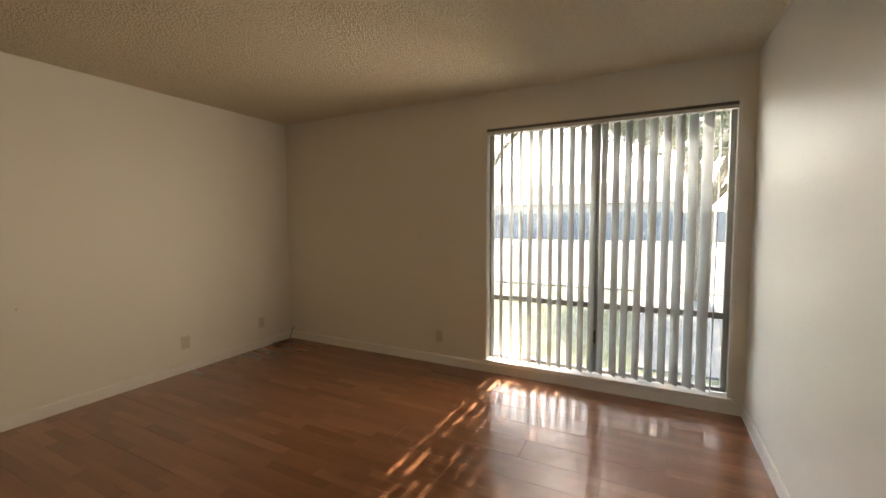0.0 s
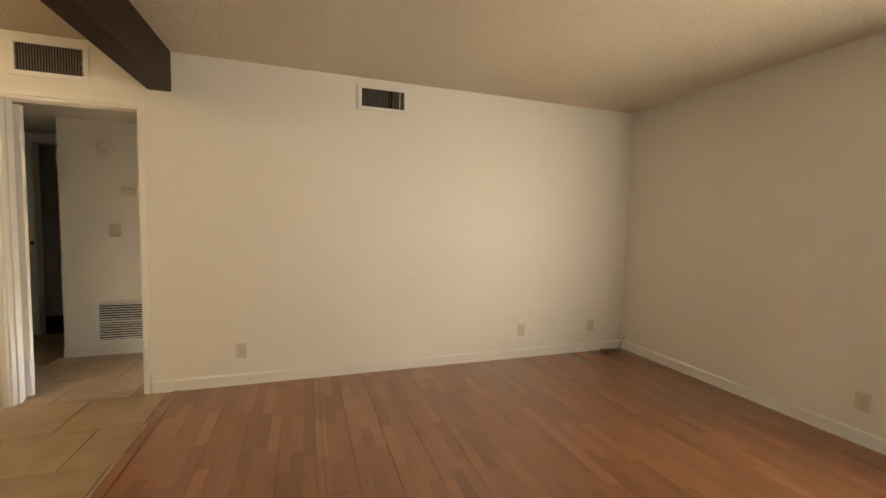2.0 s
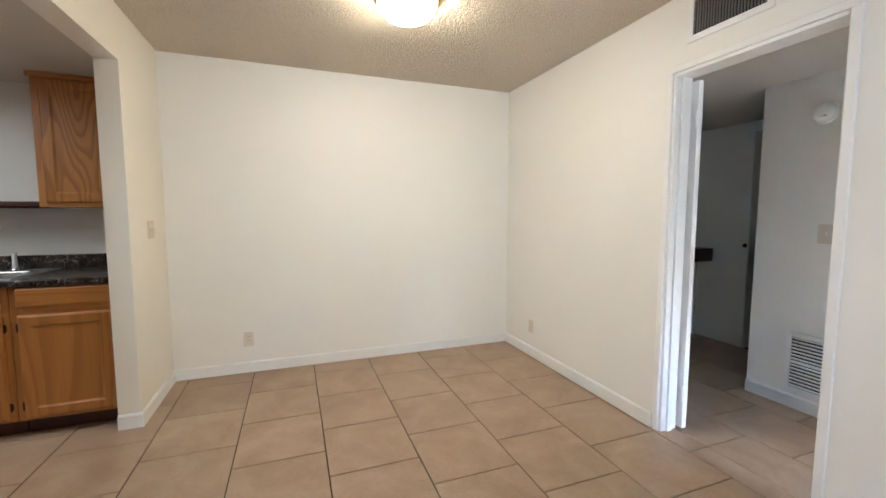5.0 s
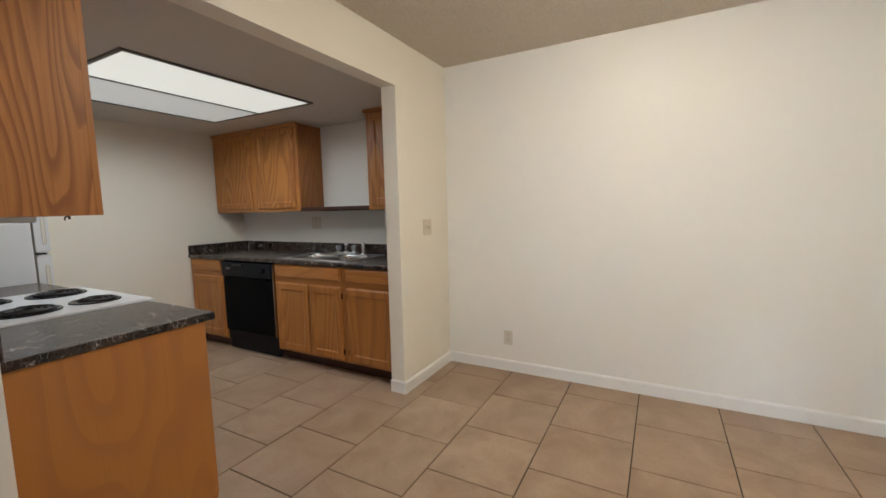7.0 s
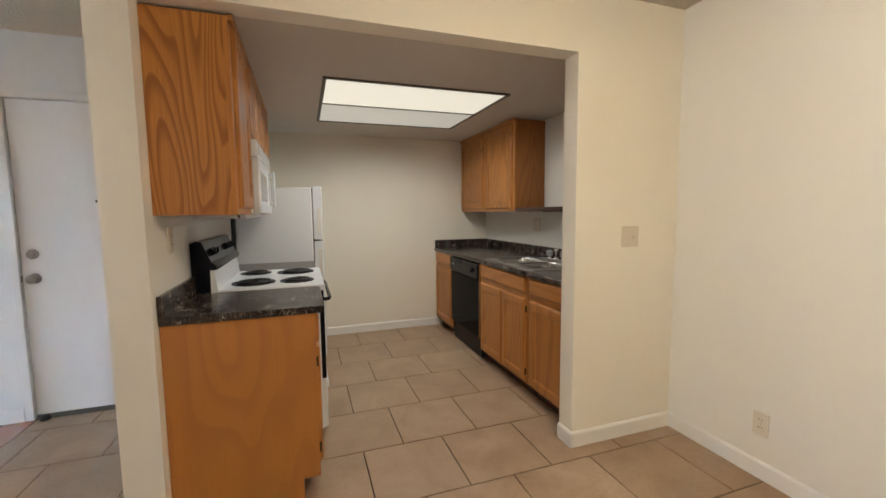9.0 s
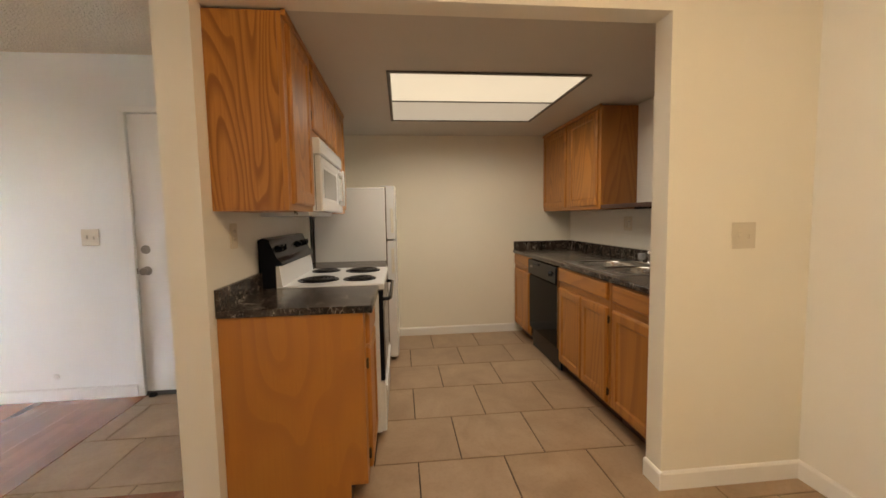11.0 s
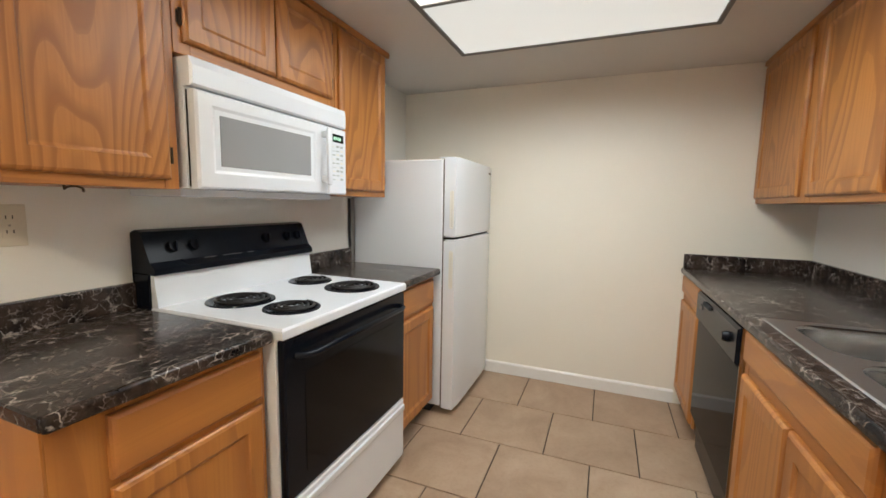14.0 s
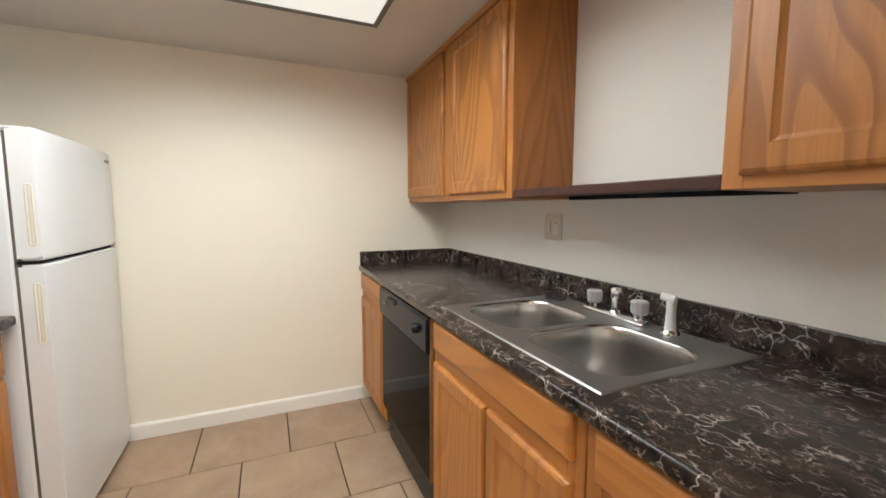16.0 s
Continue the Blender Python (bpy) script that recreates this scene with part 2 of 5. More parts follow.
WALL = painted("wall_paint", (0.86, 0.84, 0.775), 0.5, 0.22, 130, 0.0025)
WALL_SHEEN = painted("semi_gloss_wall_paint", (0.84, 0.845, 0.82), 0.42, 0.35, 70, 0.003)
CREAM = painted("cream_wall_paint", (0.885, 0.845, 0.735), 0.5, 0.22, 130, 0.0025)
TRIM = painted("trim_enamel", (0.87, 0.86, 0.83), 0.35, 0.05, 40, 0.001)
CEILING = popcorn("sprayed_ceiling", (0.88, 0.78, 0.62))
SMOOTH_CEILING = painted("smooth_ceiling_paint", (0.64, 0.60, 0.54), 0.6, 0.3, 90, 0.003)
OAK = oak("honey_oak", (0.50, 0.212, 0.042), (0.27, 0.092, 0.019), rough=0.42, rings=28.0, sx=3.4, sl=0.62)
OAK_SIDE = oak("oak_cabinet_side", (0.43, 0.172, 0.038), (0.32, 0.118, 0.025), rough=0.42, rings=18.0, sx=3.4, sl=0.4)
OAK_DOOR = oak("oak_door", (0.50, 0.212, 0.043), (0.31, 0.114, 0.023), rough=0.40, rings=27.0, sx=3.0, sl=0.6)
OAK_PLAIN = oak("plain_sawn_oak", (0.50, 0.212, 0.042), (0.37, 0.142, 0.031), rough=0.42, rings=16.0, sx=3.4, sl=0.3)
OAK_FLAT = oak("oak_board", (0.50, 0.210, 0.042), (0.38, 0.148, 0.033), "x", 0.4, 14.0, sx=3.4, sl=0.3)
OAK_END = oak("oak_end_panel", (0.49, 0.206, 0.040), (0.42, 0.166, 0.038), "z", 0.38, 12.0, sx=2.4, sl=0.6)
DARK_WOOD = oak("dark_stained_beam", (0.034, 0.012, 0.007), (0.015, 0.006, 0.004), "x", 0.55, 9.0)
DARK_WOOD.node_tree.nodes["Principled BSDF"].inputs["Specular IOR Level"].default_value = 0.2
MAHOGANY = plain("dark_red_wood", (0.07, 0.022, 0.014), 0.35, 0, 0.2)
STONE = laminate_stone("marbled_laminate")
TILE = tile_material("glazed_tile")
GROUT = painted("grout", (0.055, 0.038, 0.027), 0.9, 0.4, 300, 0.002)
PLANK = plank_material("laminate_plank")
UNDERLAY = plain("plank_joint", (0.04, 0.018, 0.01), 0.9)
WHITE = plain("white_enamel", (0.79, 0.825, 0.865), 0.25, 0, 0.015, 3.0, 0.2)
WHITE_PLASTIC = plain("white_plastic", (0.78, 0.77, 0.74), 0.4, 0, 0.02)
IVORY = plain("ivory_plastic", (0.69, 0.63, 0.51), 0.4, 0, 0.03)
BLACK = plain("black_enamel", (0.006, 0.008, 0.013), 0.2, 0, 0.1, 3.0)
BLACK_GLASS = plain("black_glass", (0.005, 0.005, 0.006), 0.12, 0, 0.1)
DW_DOOR = plain("black_appliance_panel", (0.005, 0.005, 0.006), 0.07, 0, 0.1)
DW_DOOR.node_tree.nodes["Principled BSDF"].inputs["Specular IOR Level"].default_value = 0.25
DW_DOOR.node_tree.nodes["Principled BSDF"].inputs["IOR"].default_value = 1.15
RUBBER = plain("black_rubber", (0.02, 0.02, 0.02), 0.7)
COIL = plain("burner_coil", (0.025, 0.023, 0.022), 0.5, 0.6)
CHROME = brushed("chrome", (0.75, 0.75, 0.75), 0.1)
STEEL = plain("satin_steel", (0.58, 0.57, 0.55), 0.25, 1.0, 0.03)
STEEL_RIM = plain("matt_steel", (0.42, 0.41, 0.395), 0.42, 1.0, 0.03)
NICKEL = plain("satin_nickel", (0.33, 0.31, 0.28), 0.3, 1.0)
GRIP = plain("yellowed_plastic", (0.75, 0.73, 0.65), 0.35, 0, 0.03)
BRASS = plain("brass", (0.60, 0.42, 0.17), 0.25, 1.0)
HINGE = plain("bronze_hinge", (0.07, 0.05, 0.035), 0.4, 0.9)
ALU = plain("grey_aluminium", (0.36, 0.355, 0.34), 0.45, 0.5)
GREY_SCREEN = plain("grey_oven_window", (0.33, 0.34, 0.35), 0.15, 0, 0.03)
VENT_METAL = plain("grey_vent_metal", (0.16, 0.15, 0.135), 0.55, 0.2)
# near-black colour that paints the shade inside vents, slots and gaps
GAP_SHADE = plain("gap_shade", (0.012, 0.011, 0.01), 0.9)
CABLE = plain("brown_cable", (0.05, 0.028, 0.018), 0.5)
SLAT = vinyl("slat_vinyl", (0.75, 0.79, 0.81))
GLASS = clear_glass("window_glass", 0.065)
ACRYLIC = clear_glass("clear_acrylic")
ACRYLIC.node_tree.nodes["Principled BSDF"].inputs["Transmission Weight"].default_value = 0.6
ACRYLIC.node_tree.nodes["Principled BSDF"].inputs["Roughness"].default_value = 0.12
DIFFUSER = glowing("lit_diffuser", (1.0, 0.90, 0.67), 0.017, 0.016)
DIFFUSER_DIM = glowing("lit_diffuser_dim", (1.0, 0.93, 0.74), 0.0082, 0.016)
DOME = glowing("lit_glass_dome", (1.0, 0.78, 0.50), 1.6)
KEY_MARK = plain("grey_green_print", (0.42, 0.46, 0.43), 0.5)
LED = glowing("green_display", (0.1, 0.8, 0.25), 0.012)


# ---- building helpers ----
BASE = {}


def box_into(bm, lo, hi):
    x0, y0, z0 = (min(a, b) for a, b in zip(lo, hi))
    x1, y1, z1 = (max(a, b) for a, b in zip(lo, hi))
    v = [bm.verts.new(c) for c in ((x0, y0, z0), (x1, y0, z0), (x1, y1, z0), (x0, y1, z0), (x0, y0, z1), (x1, y0, z1), (x1, y1, z1), (x0, y1, z1))]
    for f in ((3, 2, 1, 0), (4, 5, 6, 7), (0, 1, 5, 4), (1, 2, 6, 5), (2, 3, 7, 6), (3, 0, 4, 7)):
        bm.faces.new([v[i] for i in f])


def box(lo, hi, bevel=0.0, seg=2):
    bm = bmesh.new()
    box_into(bm, lo, hi)
    if bevel:
        bmesh.ops.bevel(bm, geom=bm.edges[:], offset=bevel, segments=seg, affect="EDGES", profile=0.5)
    return bm


def boxes(*pairs):
    bm = bmesh.new()
    for lo, hi in pairs:
        box_into(bm, lo, hi)
    return bm


def stack(rects, axis="y"):
    """Rectangles (a0, a1, z0, z1, depth) joined loop to loop, capped at both ends; axis is the depth's."""
    bm = bmesh.new()
    rows = []
    for a0, a1, z0, z1, d in rects:
        pts = [(a0, z0), (a1, z0), (a1, z1), (a0, z1)]
        rows.append([bm.verts.new((a, d, z) if axis == "y" else (d, a, z) if axis == "x" else (a, z, d)) for a, z in pts])
    for r, q in zip(rows, rows[1:]):
        for i in range(4):
            bm.faces.new((r[i], r[(i + 1) % 4], q[(i + 1) % 4], q[i]))
    bm.faces.new(rows[0][::-1])
    bm.faces.new(rows[-1])
    bmesh.ops.recalc_face_normals(bm, faces=bm.faces)
    return bm


def tube(p, q, r, sides=16, r2=None, bevel=0.0):
    """A cylinder or cone from p to q."""
    bm = bmesh.new()
    p, q = Vector(p), Vector(q)
    m = Matrix.Translation((p + q) / 2) @ (q - p).to_track_quat("Z", "Y").to_matrix().to_4x4()
    bmesh.ops.create_cone(bm, cap_ends=True, segments=sides, radius1=r, radius2=r if r2 is None else r2, depth=(q - p).length, matrix=m)
    if bevel:
        rim = [e for e in bm.edges if len(e.link_faces) == 2 and any(len(f.verts) > 4 for f in e.link_faces)]
        bmesh.ops.bevel(bm, geom=rim, offset=bevel, segments=2, affect="EDGES")
    return bm


def lathe(center, profile, sides=32, axis="z"):
    """A profile of (radius, height) turned round an axis through center."""
    bm = bmesh.new()
    c = Vector(center)
    turn = {"z": Matrix.Identity(3), "x": Matrix.Rotation(radians(90), 3, "Y"), "-x": Matrix.Rotation(radians(-90), 3, "Y"),
            "y": Matrix.Rotation(radians(-90), 3, "X"), "-y": Matrix.Rotation(radians(90), 3, "X"), "-z": Matrix.Rotation(radians(180), 3, "X")}[axis]
    rows = []
    for r, h in profile:
        if r < 1e-6:
            rows.append([bm.verts.new(c + turn @ Vector((0, 0, h)))])
        else:
            rows.append([bm.verts.new(c + turn @ Vector((r * math.cos(a), r * math.sin(a), h))) for a in (2 * math.pi * i / sides for i in range(sides))])
    for r, q in zip(rows, rows[1:]):
        for i in range(sides):
            j = (i + 1) % sides
            if len(r) == 1 and len(q) > 1:
                bm.faces.new((r[0], q[j], q[i]))
            elif len(q) == 1 and len(r) > 1:
                bm.faces.new((r[i], r[j], q[0]))
            elif len(r) > 1:
                bm.faces.new((r[i], r[j], q[j], q[i]))
    bmesh.ops.recalc_face_normals(bm, faces=bm.faces)
    return bm


def sweep(points, r, sides=8, closed=False):
    """A round bar along a run of points."""
    bm = bmesh.new()
    pts = [Vector(p) for p in points]
    rows, up = [], Vector((0.13, 0.21, 0.97)).normalized()
    for i, p in enumerate(pts):
        a, b = (pts[i - 1] if i or closed else p), (pts[(i + 1) % len(pts)] if i < len(pts) - 1 or closed else p)
        d = (b - a).normalized()
        s = d.cross(up).normalized()
        t = s.cross(d).normalized()
        rows.append([bm.verts.new(p + r * (math.cos(k) * s + math.sin(k) * t)) for k in (2 * math.pi * j / sides for j in range(sides))])
    for r0, r1 in zip(rows, rows[1:] + (rows[:1] if closed else [])):
        for j in range(sides):
            bm.faces.new((r0[j], r0[(j + 1) % sides], r1[(j + 1) % sides], r1[j]))
    if not closed:
        bm.faces.new(rows[0][::-1])
        bm.faces.new(rows[-1])
    bmesh.ops.recalc_face_normals(bm, faces=bm.faces)
    return bm


def join(*bms):
    out = bmesh.new()
    for b in bms:
        me = bpy.data.meshes.new("piece")
        b.to_mesh(me)
        out.from_mesh(me)
        b.free()
        bpy.data.meshes.remove(me)
    return out


def mesh_object(name, bm, material, origin, smooth=False):
    bmesh.ops.translate(bm, verts=bm.verts, vec=-Vector(origin))
    me = bpy.data.meshes.new(name)
    if smooth:
        for f in bm.faces:
            f.smooth = True
    bm.to_mesh(me)
    bm.free()
    me.materials.append(material)
    if smooth:
        me.set_sharp_from_angle(angle=radians(38))
    return new(name, me)


def part(name, bm, material, parent, label="", smooth=False):
    """One mesh under a thing or under a part; bm is in world places."""
    ob = mesh_object(name, bm, material, BASE[parent.name], smooth)
    ob.parent = parent
    BASE[ob.name] = BASE[parent.name]
    return tagged(ob, label)


def thing(name, base, label, category, group="", kind=""):
    ob = new(name)
    ob.empty_display_size = 0.1
    ob.location = base
    BASE[ob.name] = Vector(base)
    return tagged(ob, label, category, group, kind)


def solid(name, bm, material, label="", category="", group="", kind="", smooth=False):
    xs = [v.co for v in bm.verts]
    lo = Vector([min(c[i] for c in xs) for i in range(3)])
    hi = Vector([max(c[i] for c in xs) for i in range(3)])
    base = Vector(((lo.x + hi.x) / 2, (lo.y + hi.y) / 2, lo.z))
    ob = mesh_object(name, bm, material, base, smooth)
    ob.location = base
    BASE[ob.name] = base
    return tagged(ob, label, category, group, kind)


def structure(name, bm, material, label="", category=""):
    return solid(name, bm, material, label, category, kind="structure")


# ---- structure ----
T = 0.115
structure("wall_north", boxes(((W - 0.2, N, -0.1), (WIN[0], N + 0.16, CEIL)), ((WIN[1], N, -0.1), (E + 0.2, N + 0.16, CEIL)),
                              ((WIN[0], N, -0.1), (WIN[1], N + 0.16, WIN[2])), ((WIN[0], N, WIN[3]), (WIN[1], N + 0.16, CEIL))), WALL,
          "cream white painted wall round the tall window", "wall")
structure("wall_west", boxes(((W - T, DOOR[1], -0.1), (W, N, CEIL)), ((W - T, S, -0.1), (W, DOOR[0], CEIL)), ((W - T, DOOR[0], DOOR[2]), (W, DOOR[1], CEIL))), WALL,
          "off-white painted wall with the hall doorway and two vents", "wall")
structure("wall_east", boxes(((E, ENTRY[1], -0.1), (E + T, N, CEIL)), ((E, KN + 0.14, -0.1), (E + T, ENTRY[0], CEIL)), ((E, ENTRY[0], ENTRY[2]), (E + T, ENTRY[1], CEIL))), WALL_SHEEN,
          "glossy off-white wall with the entry door", "wall")
structure("wall_south", boxes(((W - T, S - T, -0.1), (KE + T, S, CEIL))), WALL, "off-white painted dining and kitchen wall", "wall")
structure("wall_kitchen_north", boxes(((KX, KN, -0.1), (KE + T, KN + 0.14, CEIL))), WALL, "painted wall behind the stove, with a bare end", "wall")
structure("wall_kitchen_east", boxes(((KE, S, -0.1), (KE + T, KN, CEIL))), CREAM, "cream painted end wall of the kitchen", "wall")
structure("wall_kitchen_west", boxes(((KX, S, -0.1), (KJ, KS, KCEIL)), ((KX, S, KCEIL), (KJ, KN, CEIL))), CREAM, "cream wing wall and header over the kitchen opening", "wall")
structure("ceiling", boxes(((W - T, S - T, CEIL), (E + T, N + 0.16, CEIL + 0.12))), CEILING, "sprayed popcorn ceiling", "ceiling")
LX0, LX1, LY0, LY1 = -0.115, 1.045, -2.636, -1.43
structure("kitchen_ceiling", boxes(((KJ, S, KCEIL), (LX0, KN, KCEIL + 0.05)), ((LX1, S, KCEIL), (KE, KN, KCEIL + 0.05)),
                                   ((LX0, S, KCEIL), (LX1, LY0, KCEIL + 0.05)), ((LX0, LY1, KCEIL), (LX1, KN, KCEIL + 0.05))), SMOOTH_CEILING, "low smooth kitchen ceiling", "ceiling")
structure("kitchen_roof", boxes(((KJ, S - T, CEIL + 0.002), (KE + T, KN + 0.14, CEIL + 0.1))), SMOOTH_CEILING, "plain ceiling above the kitchen", "ceiling")
# hall behind the doorway
structure("wall_hall", boxes(((HX - 0.1, -1.72, -0.1), (HX, 0.5, HCEIL))), WALL, "plain hall wall with the air grille", "wall")
# the opening is added out of view so that daylight brightens the hall
structure("wall_hall_north", boxes(((HX, 0.4, -0.1), (W - T, 0.5, 0.45)), ((HX, 0.4, 1.05), (W - T, 0.5, HCEIL)), ((HX, 0.4, 0.45), (-4.56, 0.5, 1.05)), ((-4.16, 0.4, 0.45), (W - T, 0.5, 1.05))), WALL,
          "plain hall end wall with an unseen opening added to brighten the hall", "wall")
structure("wall_hall_return", boxes(((-6.9, -1.72, -0.1), (HX - 0.1, -1.62, HCEIL))), WALL, "plain hall return wall", "wall")
structure("wall_hall_south", boxes(((-6.9, -3.75, -0.1), (W - T, -3.65, HCEIL))), WALL, "plain hall end wall", "wall")
structure("wall_hall_west", boxes(((-5.90, -3.65, -0.1), (-5.80, -2.36, HCEIL)), ((-5.90, -2.36, 2.03), (-5.80, -1.72, HCEIL))), WALL, "plain hall wall with a dark doorway", "wall")
structure("wall_closet", boxes(((-6.9, -3.65, -0.1), (-6.8, -1.72, HCEIL))), WALL, "plain wall of the unlit back room", "wall")
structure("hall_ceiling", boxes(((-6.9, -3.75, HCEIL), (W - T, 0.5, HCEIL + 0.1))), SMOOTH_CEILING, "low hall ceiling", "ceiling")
structure("wall_hall_east", boxes(((W - T, S - T - 0.3, -0.1), (W - T + 0.1, S - T, HCEIL))), WALL, "plain hall wall", "wall")

# ceiling beam
structure("ceiling_beam", box((W, -0.706, 2.163), (KX, -0.562, CEIL), 0.004), DARK_WOOD, "dark brown stained wooden ceiling beam", "beam")

# floor bases
EN = (-0.62, KN + 0.14, E, 0.43)              # tiled patch inside the entry door
floor = structure("floor", boxes(((W, EN[3], -0.1), (E, N, -0.008)), ((W, SEAM, -0.1), (EN[0], EN[3], -0.008))), UNDERLAY, "reddish wood-look laminate plank floor", "floor")
tile_floor = structure("tile_floor", boxes(((-6.8, -3.65, -0.12), (KE, SEAM, -0.006)), ((-6.8, SEAM, -0.12), (W, 0.4, -0.006)), ((EN[0], SEAM, -0.12), (E, EN[3], -0.006))), GROUT,
                       "beige ceramic tile floor with dark grout", "floor")


def baseboard(x0, y0, x1, y1, side):
    """A board along a wall from one point to the other; side is the way that its face looks."""
    t, h = 0.013, 0.088
    bm = bmesh.new()
    d = Vector((x1 - x0, y1 - y0, 0))
    n = Vector((*side, 0))
    prof = [(0, 0), (t, 0), (t, h - 0.012), (t * 0.55, h - 0.003), (0, h)]
    ends = []
    for p in (Vector((x0, y0, 0)), Vector((x0, y0, 0)) + d):
        ends.append([bm.verts.new(p + n * a + Vector((0, 0, b))) for a, b in prof])
    k = len(prof)
    for i in range(k):
        bm.faces.new((ends[0][i], ends[0][(i + 1) % k], ends[1][(i + 1) % k], ends[1][i]))
    bm.faces.new(ends[0][::-1])
    bm.faces.new(ends[1])
    bmesh.ops.recalc_face_normals(bm, faces=bm.faces)
    structure("baseboard", bm, TRIM, "white painted wooden baseboard", "baseboard")


G = 0.001
baseboard(W + G, DOOR[1] + 0.045, W + G, N, (1, 0))
baseboard(W + G, S, W + G, DOOR[0] - 0.05, (1, 0))
baseboard(W + 0.014, N - G, E - 0.014, N - G, (0, -1))
baseboard(E - G, ENTRY[1] + 0.05, E - G, N, (-1, 0))
baseboard(W + 0.014, S + G, KX, S + G, (0, 1))
baseboard(KX - G, S + 0.014, KX - G, KS, (-1, 0))
baseboard(KX - 0.014, KS + G, KJ, KS + G, (0, 1))
baseboard(KE - G, -2.70, KE - G, -1.41, (-1, 0))
baseboard(KX - G, KN, KX - G, KN + 0.14, (-1, 0))
baseboard(KX - 0.014, KN + 0.14 + G, E, KN + 0.14 + G, (0, 1))
baseboard(HX + G, -1.72, HX + G, 0.4, (1, 0))

# ---- window and blind ----
FY = N + 0.085                                # plane of the window frame
win = thing("window_1", (-0.45, FY, WIN[2]), "tall aluminium window with a low rail and four panes", "window", kind="structure")
fx0, fx1, fz0, fz1 = WIN[0] + 0.002, WIN[1] - 0.002, WIN[2] + 0.022, WIN[3] - 0.002
RAIL, MULL = 0.665, -0.445
for nm, lo, hi in (("window_frame", (fx0, FY, fz0), (fx0 + 0.035, FY + 0.05, fz1)), ("window_frame", (fx1 - 0.035, FY, fz0), (fx1, FY + 0.05, fz1)),
                   ("window_frame", (fx0 + 0.035, FY, fz1 - 0.035), (fx1 - 0.035, FY + 0.05, fz1)), ("window_frame", (fx0 + 0.035, FY, fz0), (fx1 - 0.035, FY + 0.05, fz0 + 0.03)),
                   ("mullion", (MULL - 0.022, FY - 0.004, fz0 + 0.03), (MULL + 0.022, FY + 0.046, fz1 - 0.035)),
                   ("rail", (fx0 + 0.035, FY - 0.002, RAIL - 0.024), (MULL - 0.022, FY + 0.045, RAIL + 0.024)), ("rail", (MULL + 0.022, FY - 0.002, RAIL - 0.024), (fx1 - 0.035, FY + 0.045, RAIL + 0.024))):
    part(nm, box(lo, hi, 0.003), ALU, win)
for xa, xb in ((fx0 + 0.035, MULL - 0.022), (MULL + 0.022, fx1 - 0.035)):
    for za, zb in ((fz0 + 0.03, RAIL - 0.024), (RAIL + 0.024, fz1 - 0.035)):
        pane = part("pane", box((xa, FY + 0.02, za), (xb, FY + 0.024, zb)), GLASS, win, "clear glass pane")
        pane.visible_shadow = False
part("window_sill", box((WIN[0] - 0.02, N - 0.022, WIN[2] - 0.002), (WIN[1] + 0.02, FY, WIN[2] + 0.02), 0.004), TRIM, win, "white painted sill board")
part("latch", join(box((MULL - 0.012, FY - 0.02, 0.36), (MULL + 0.012, FY - 0.004, 0.46), 0.003), tube((MULL, FY - 0.035, 0.41), (MULL, FY - 0.015, 0.41), 0.007)), RUBBER, win, "dark latch")
for xa in (WIN[0], WIN[1]):
    structure("window_trim", box((xa - 0.008, N - 0.006, WIN[2] + 0.022), (xa + 0.008, N + 0.004, WIN[3]), 0.002), TRIM, "white edge strip of the window opening", "trim")

blind = thing("vertical_blind", (-0.45, N + 0.04, WIN[2] + 0.03), "white vinyl vertical blind with its slats half open", "blind")
part("headrail", box((WIN[0] + 0.004, N + 0.004, WIN[3] - 0.045), (WIN[1] - 0.004, N + 0.05, WIN[3] - 0.003), 0.004), WHITE_PLASTIC, blind, "grey-white headrail")
part("valance", box((WIN[0] + 0.003, N - 0.003, WIN[3] - 0.022), (WIN[1] - 0.003, N + 0.003, WIN[3] - 0.001), 0.001), VENT_METAL, blind, "narrow dark valance strip")


def slat_bm(bow):
    """A thin bowed slat, its width along x, hanging from the origin."""
    bm = bmesh.new()
    n, wide, tall, thick = 8, 0.089, 1.955, 0.0012
    rows = []
    for sgn in (0, 1):
        row = []
        for i in range(n + 1):
            u = i / n - 0.5
            y = bow * (0.25 - u * u) * 4 + sgn * thick
            row.append([bm.verts.new((u * wide, y, z)) for z in (0, -tall)])
        rows.append(row)
    for row, flip in ((rows[0], False), (rows[1], True)):
        for a, b in zip(row, row[1:]):
            q = (a[0], b[0], b[1], a[1])
            bm.faces.new(q[::-1] if flip else q)
    for i in (0, n):
        bm.faces.new((rows[0][i][0], rows[1][i][0], rows[1][i][1], rows[0][i][1]))
    for k in (0, 1):
        for i in range(n):
            bm.faces.new((rows[0][i][k], rows[0][i + 1][k], rows[1][i + 1][k], rows[1][i][k]))
    bmesh.ops.recalc_face_normals(bm, faces=bm.faces)
    for f in bm.faces:
        f.smooth = True
    return bm


slat_mesh = bpy.data.meshes.new("slat")
slat_tmp = slat_bm(0.006)
slat_tmp.to_mesh(slat_mesh)
slat_tmp.free()
slat_mesh.materials.append(SLAT)
rng = random.Random(4)
N_SLATS = 21
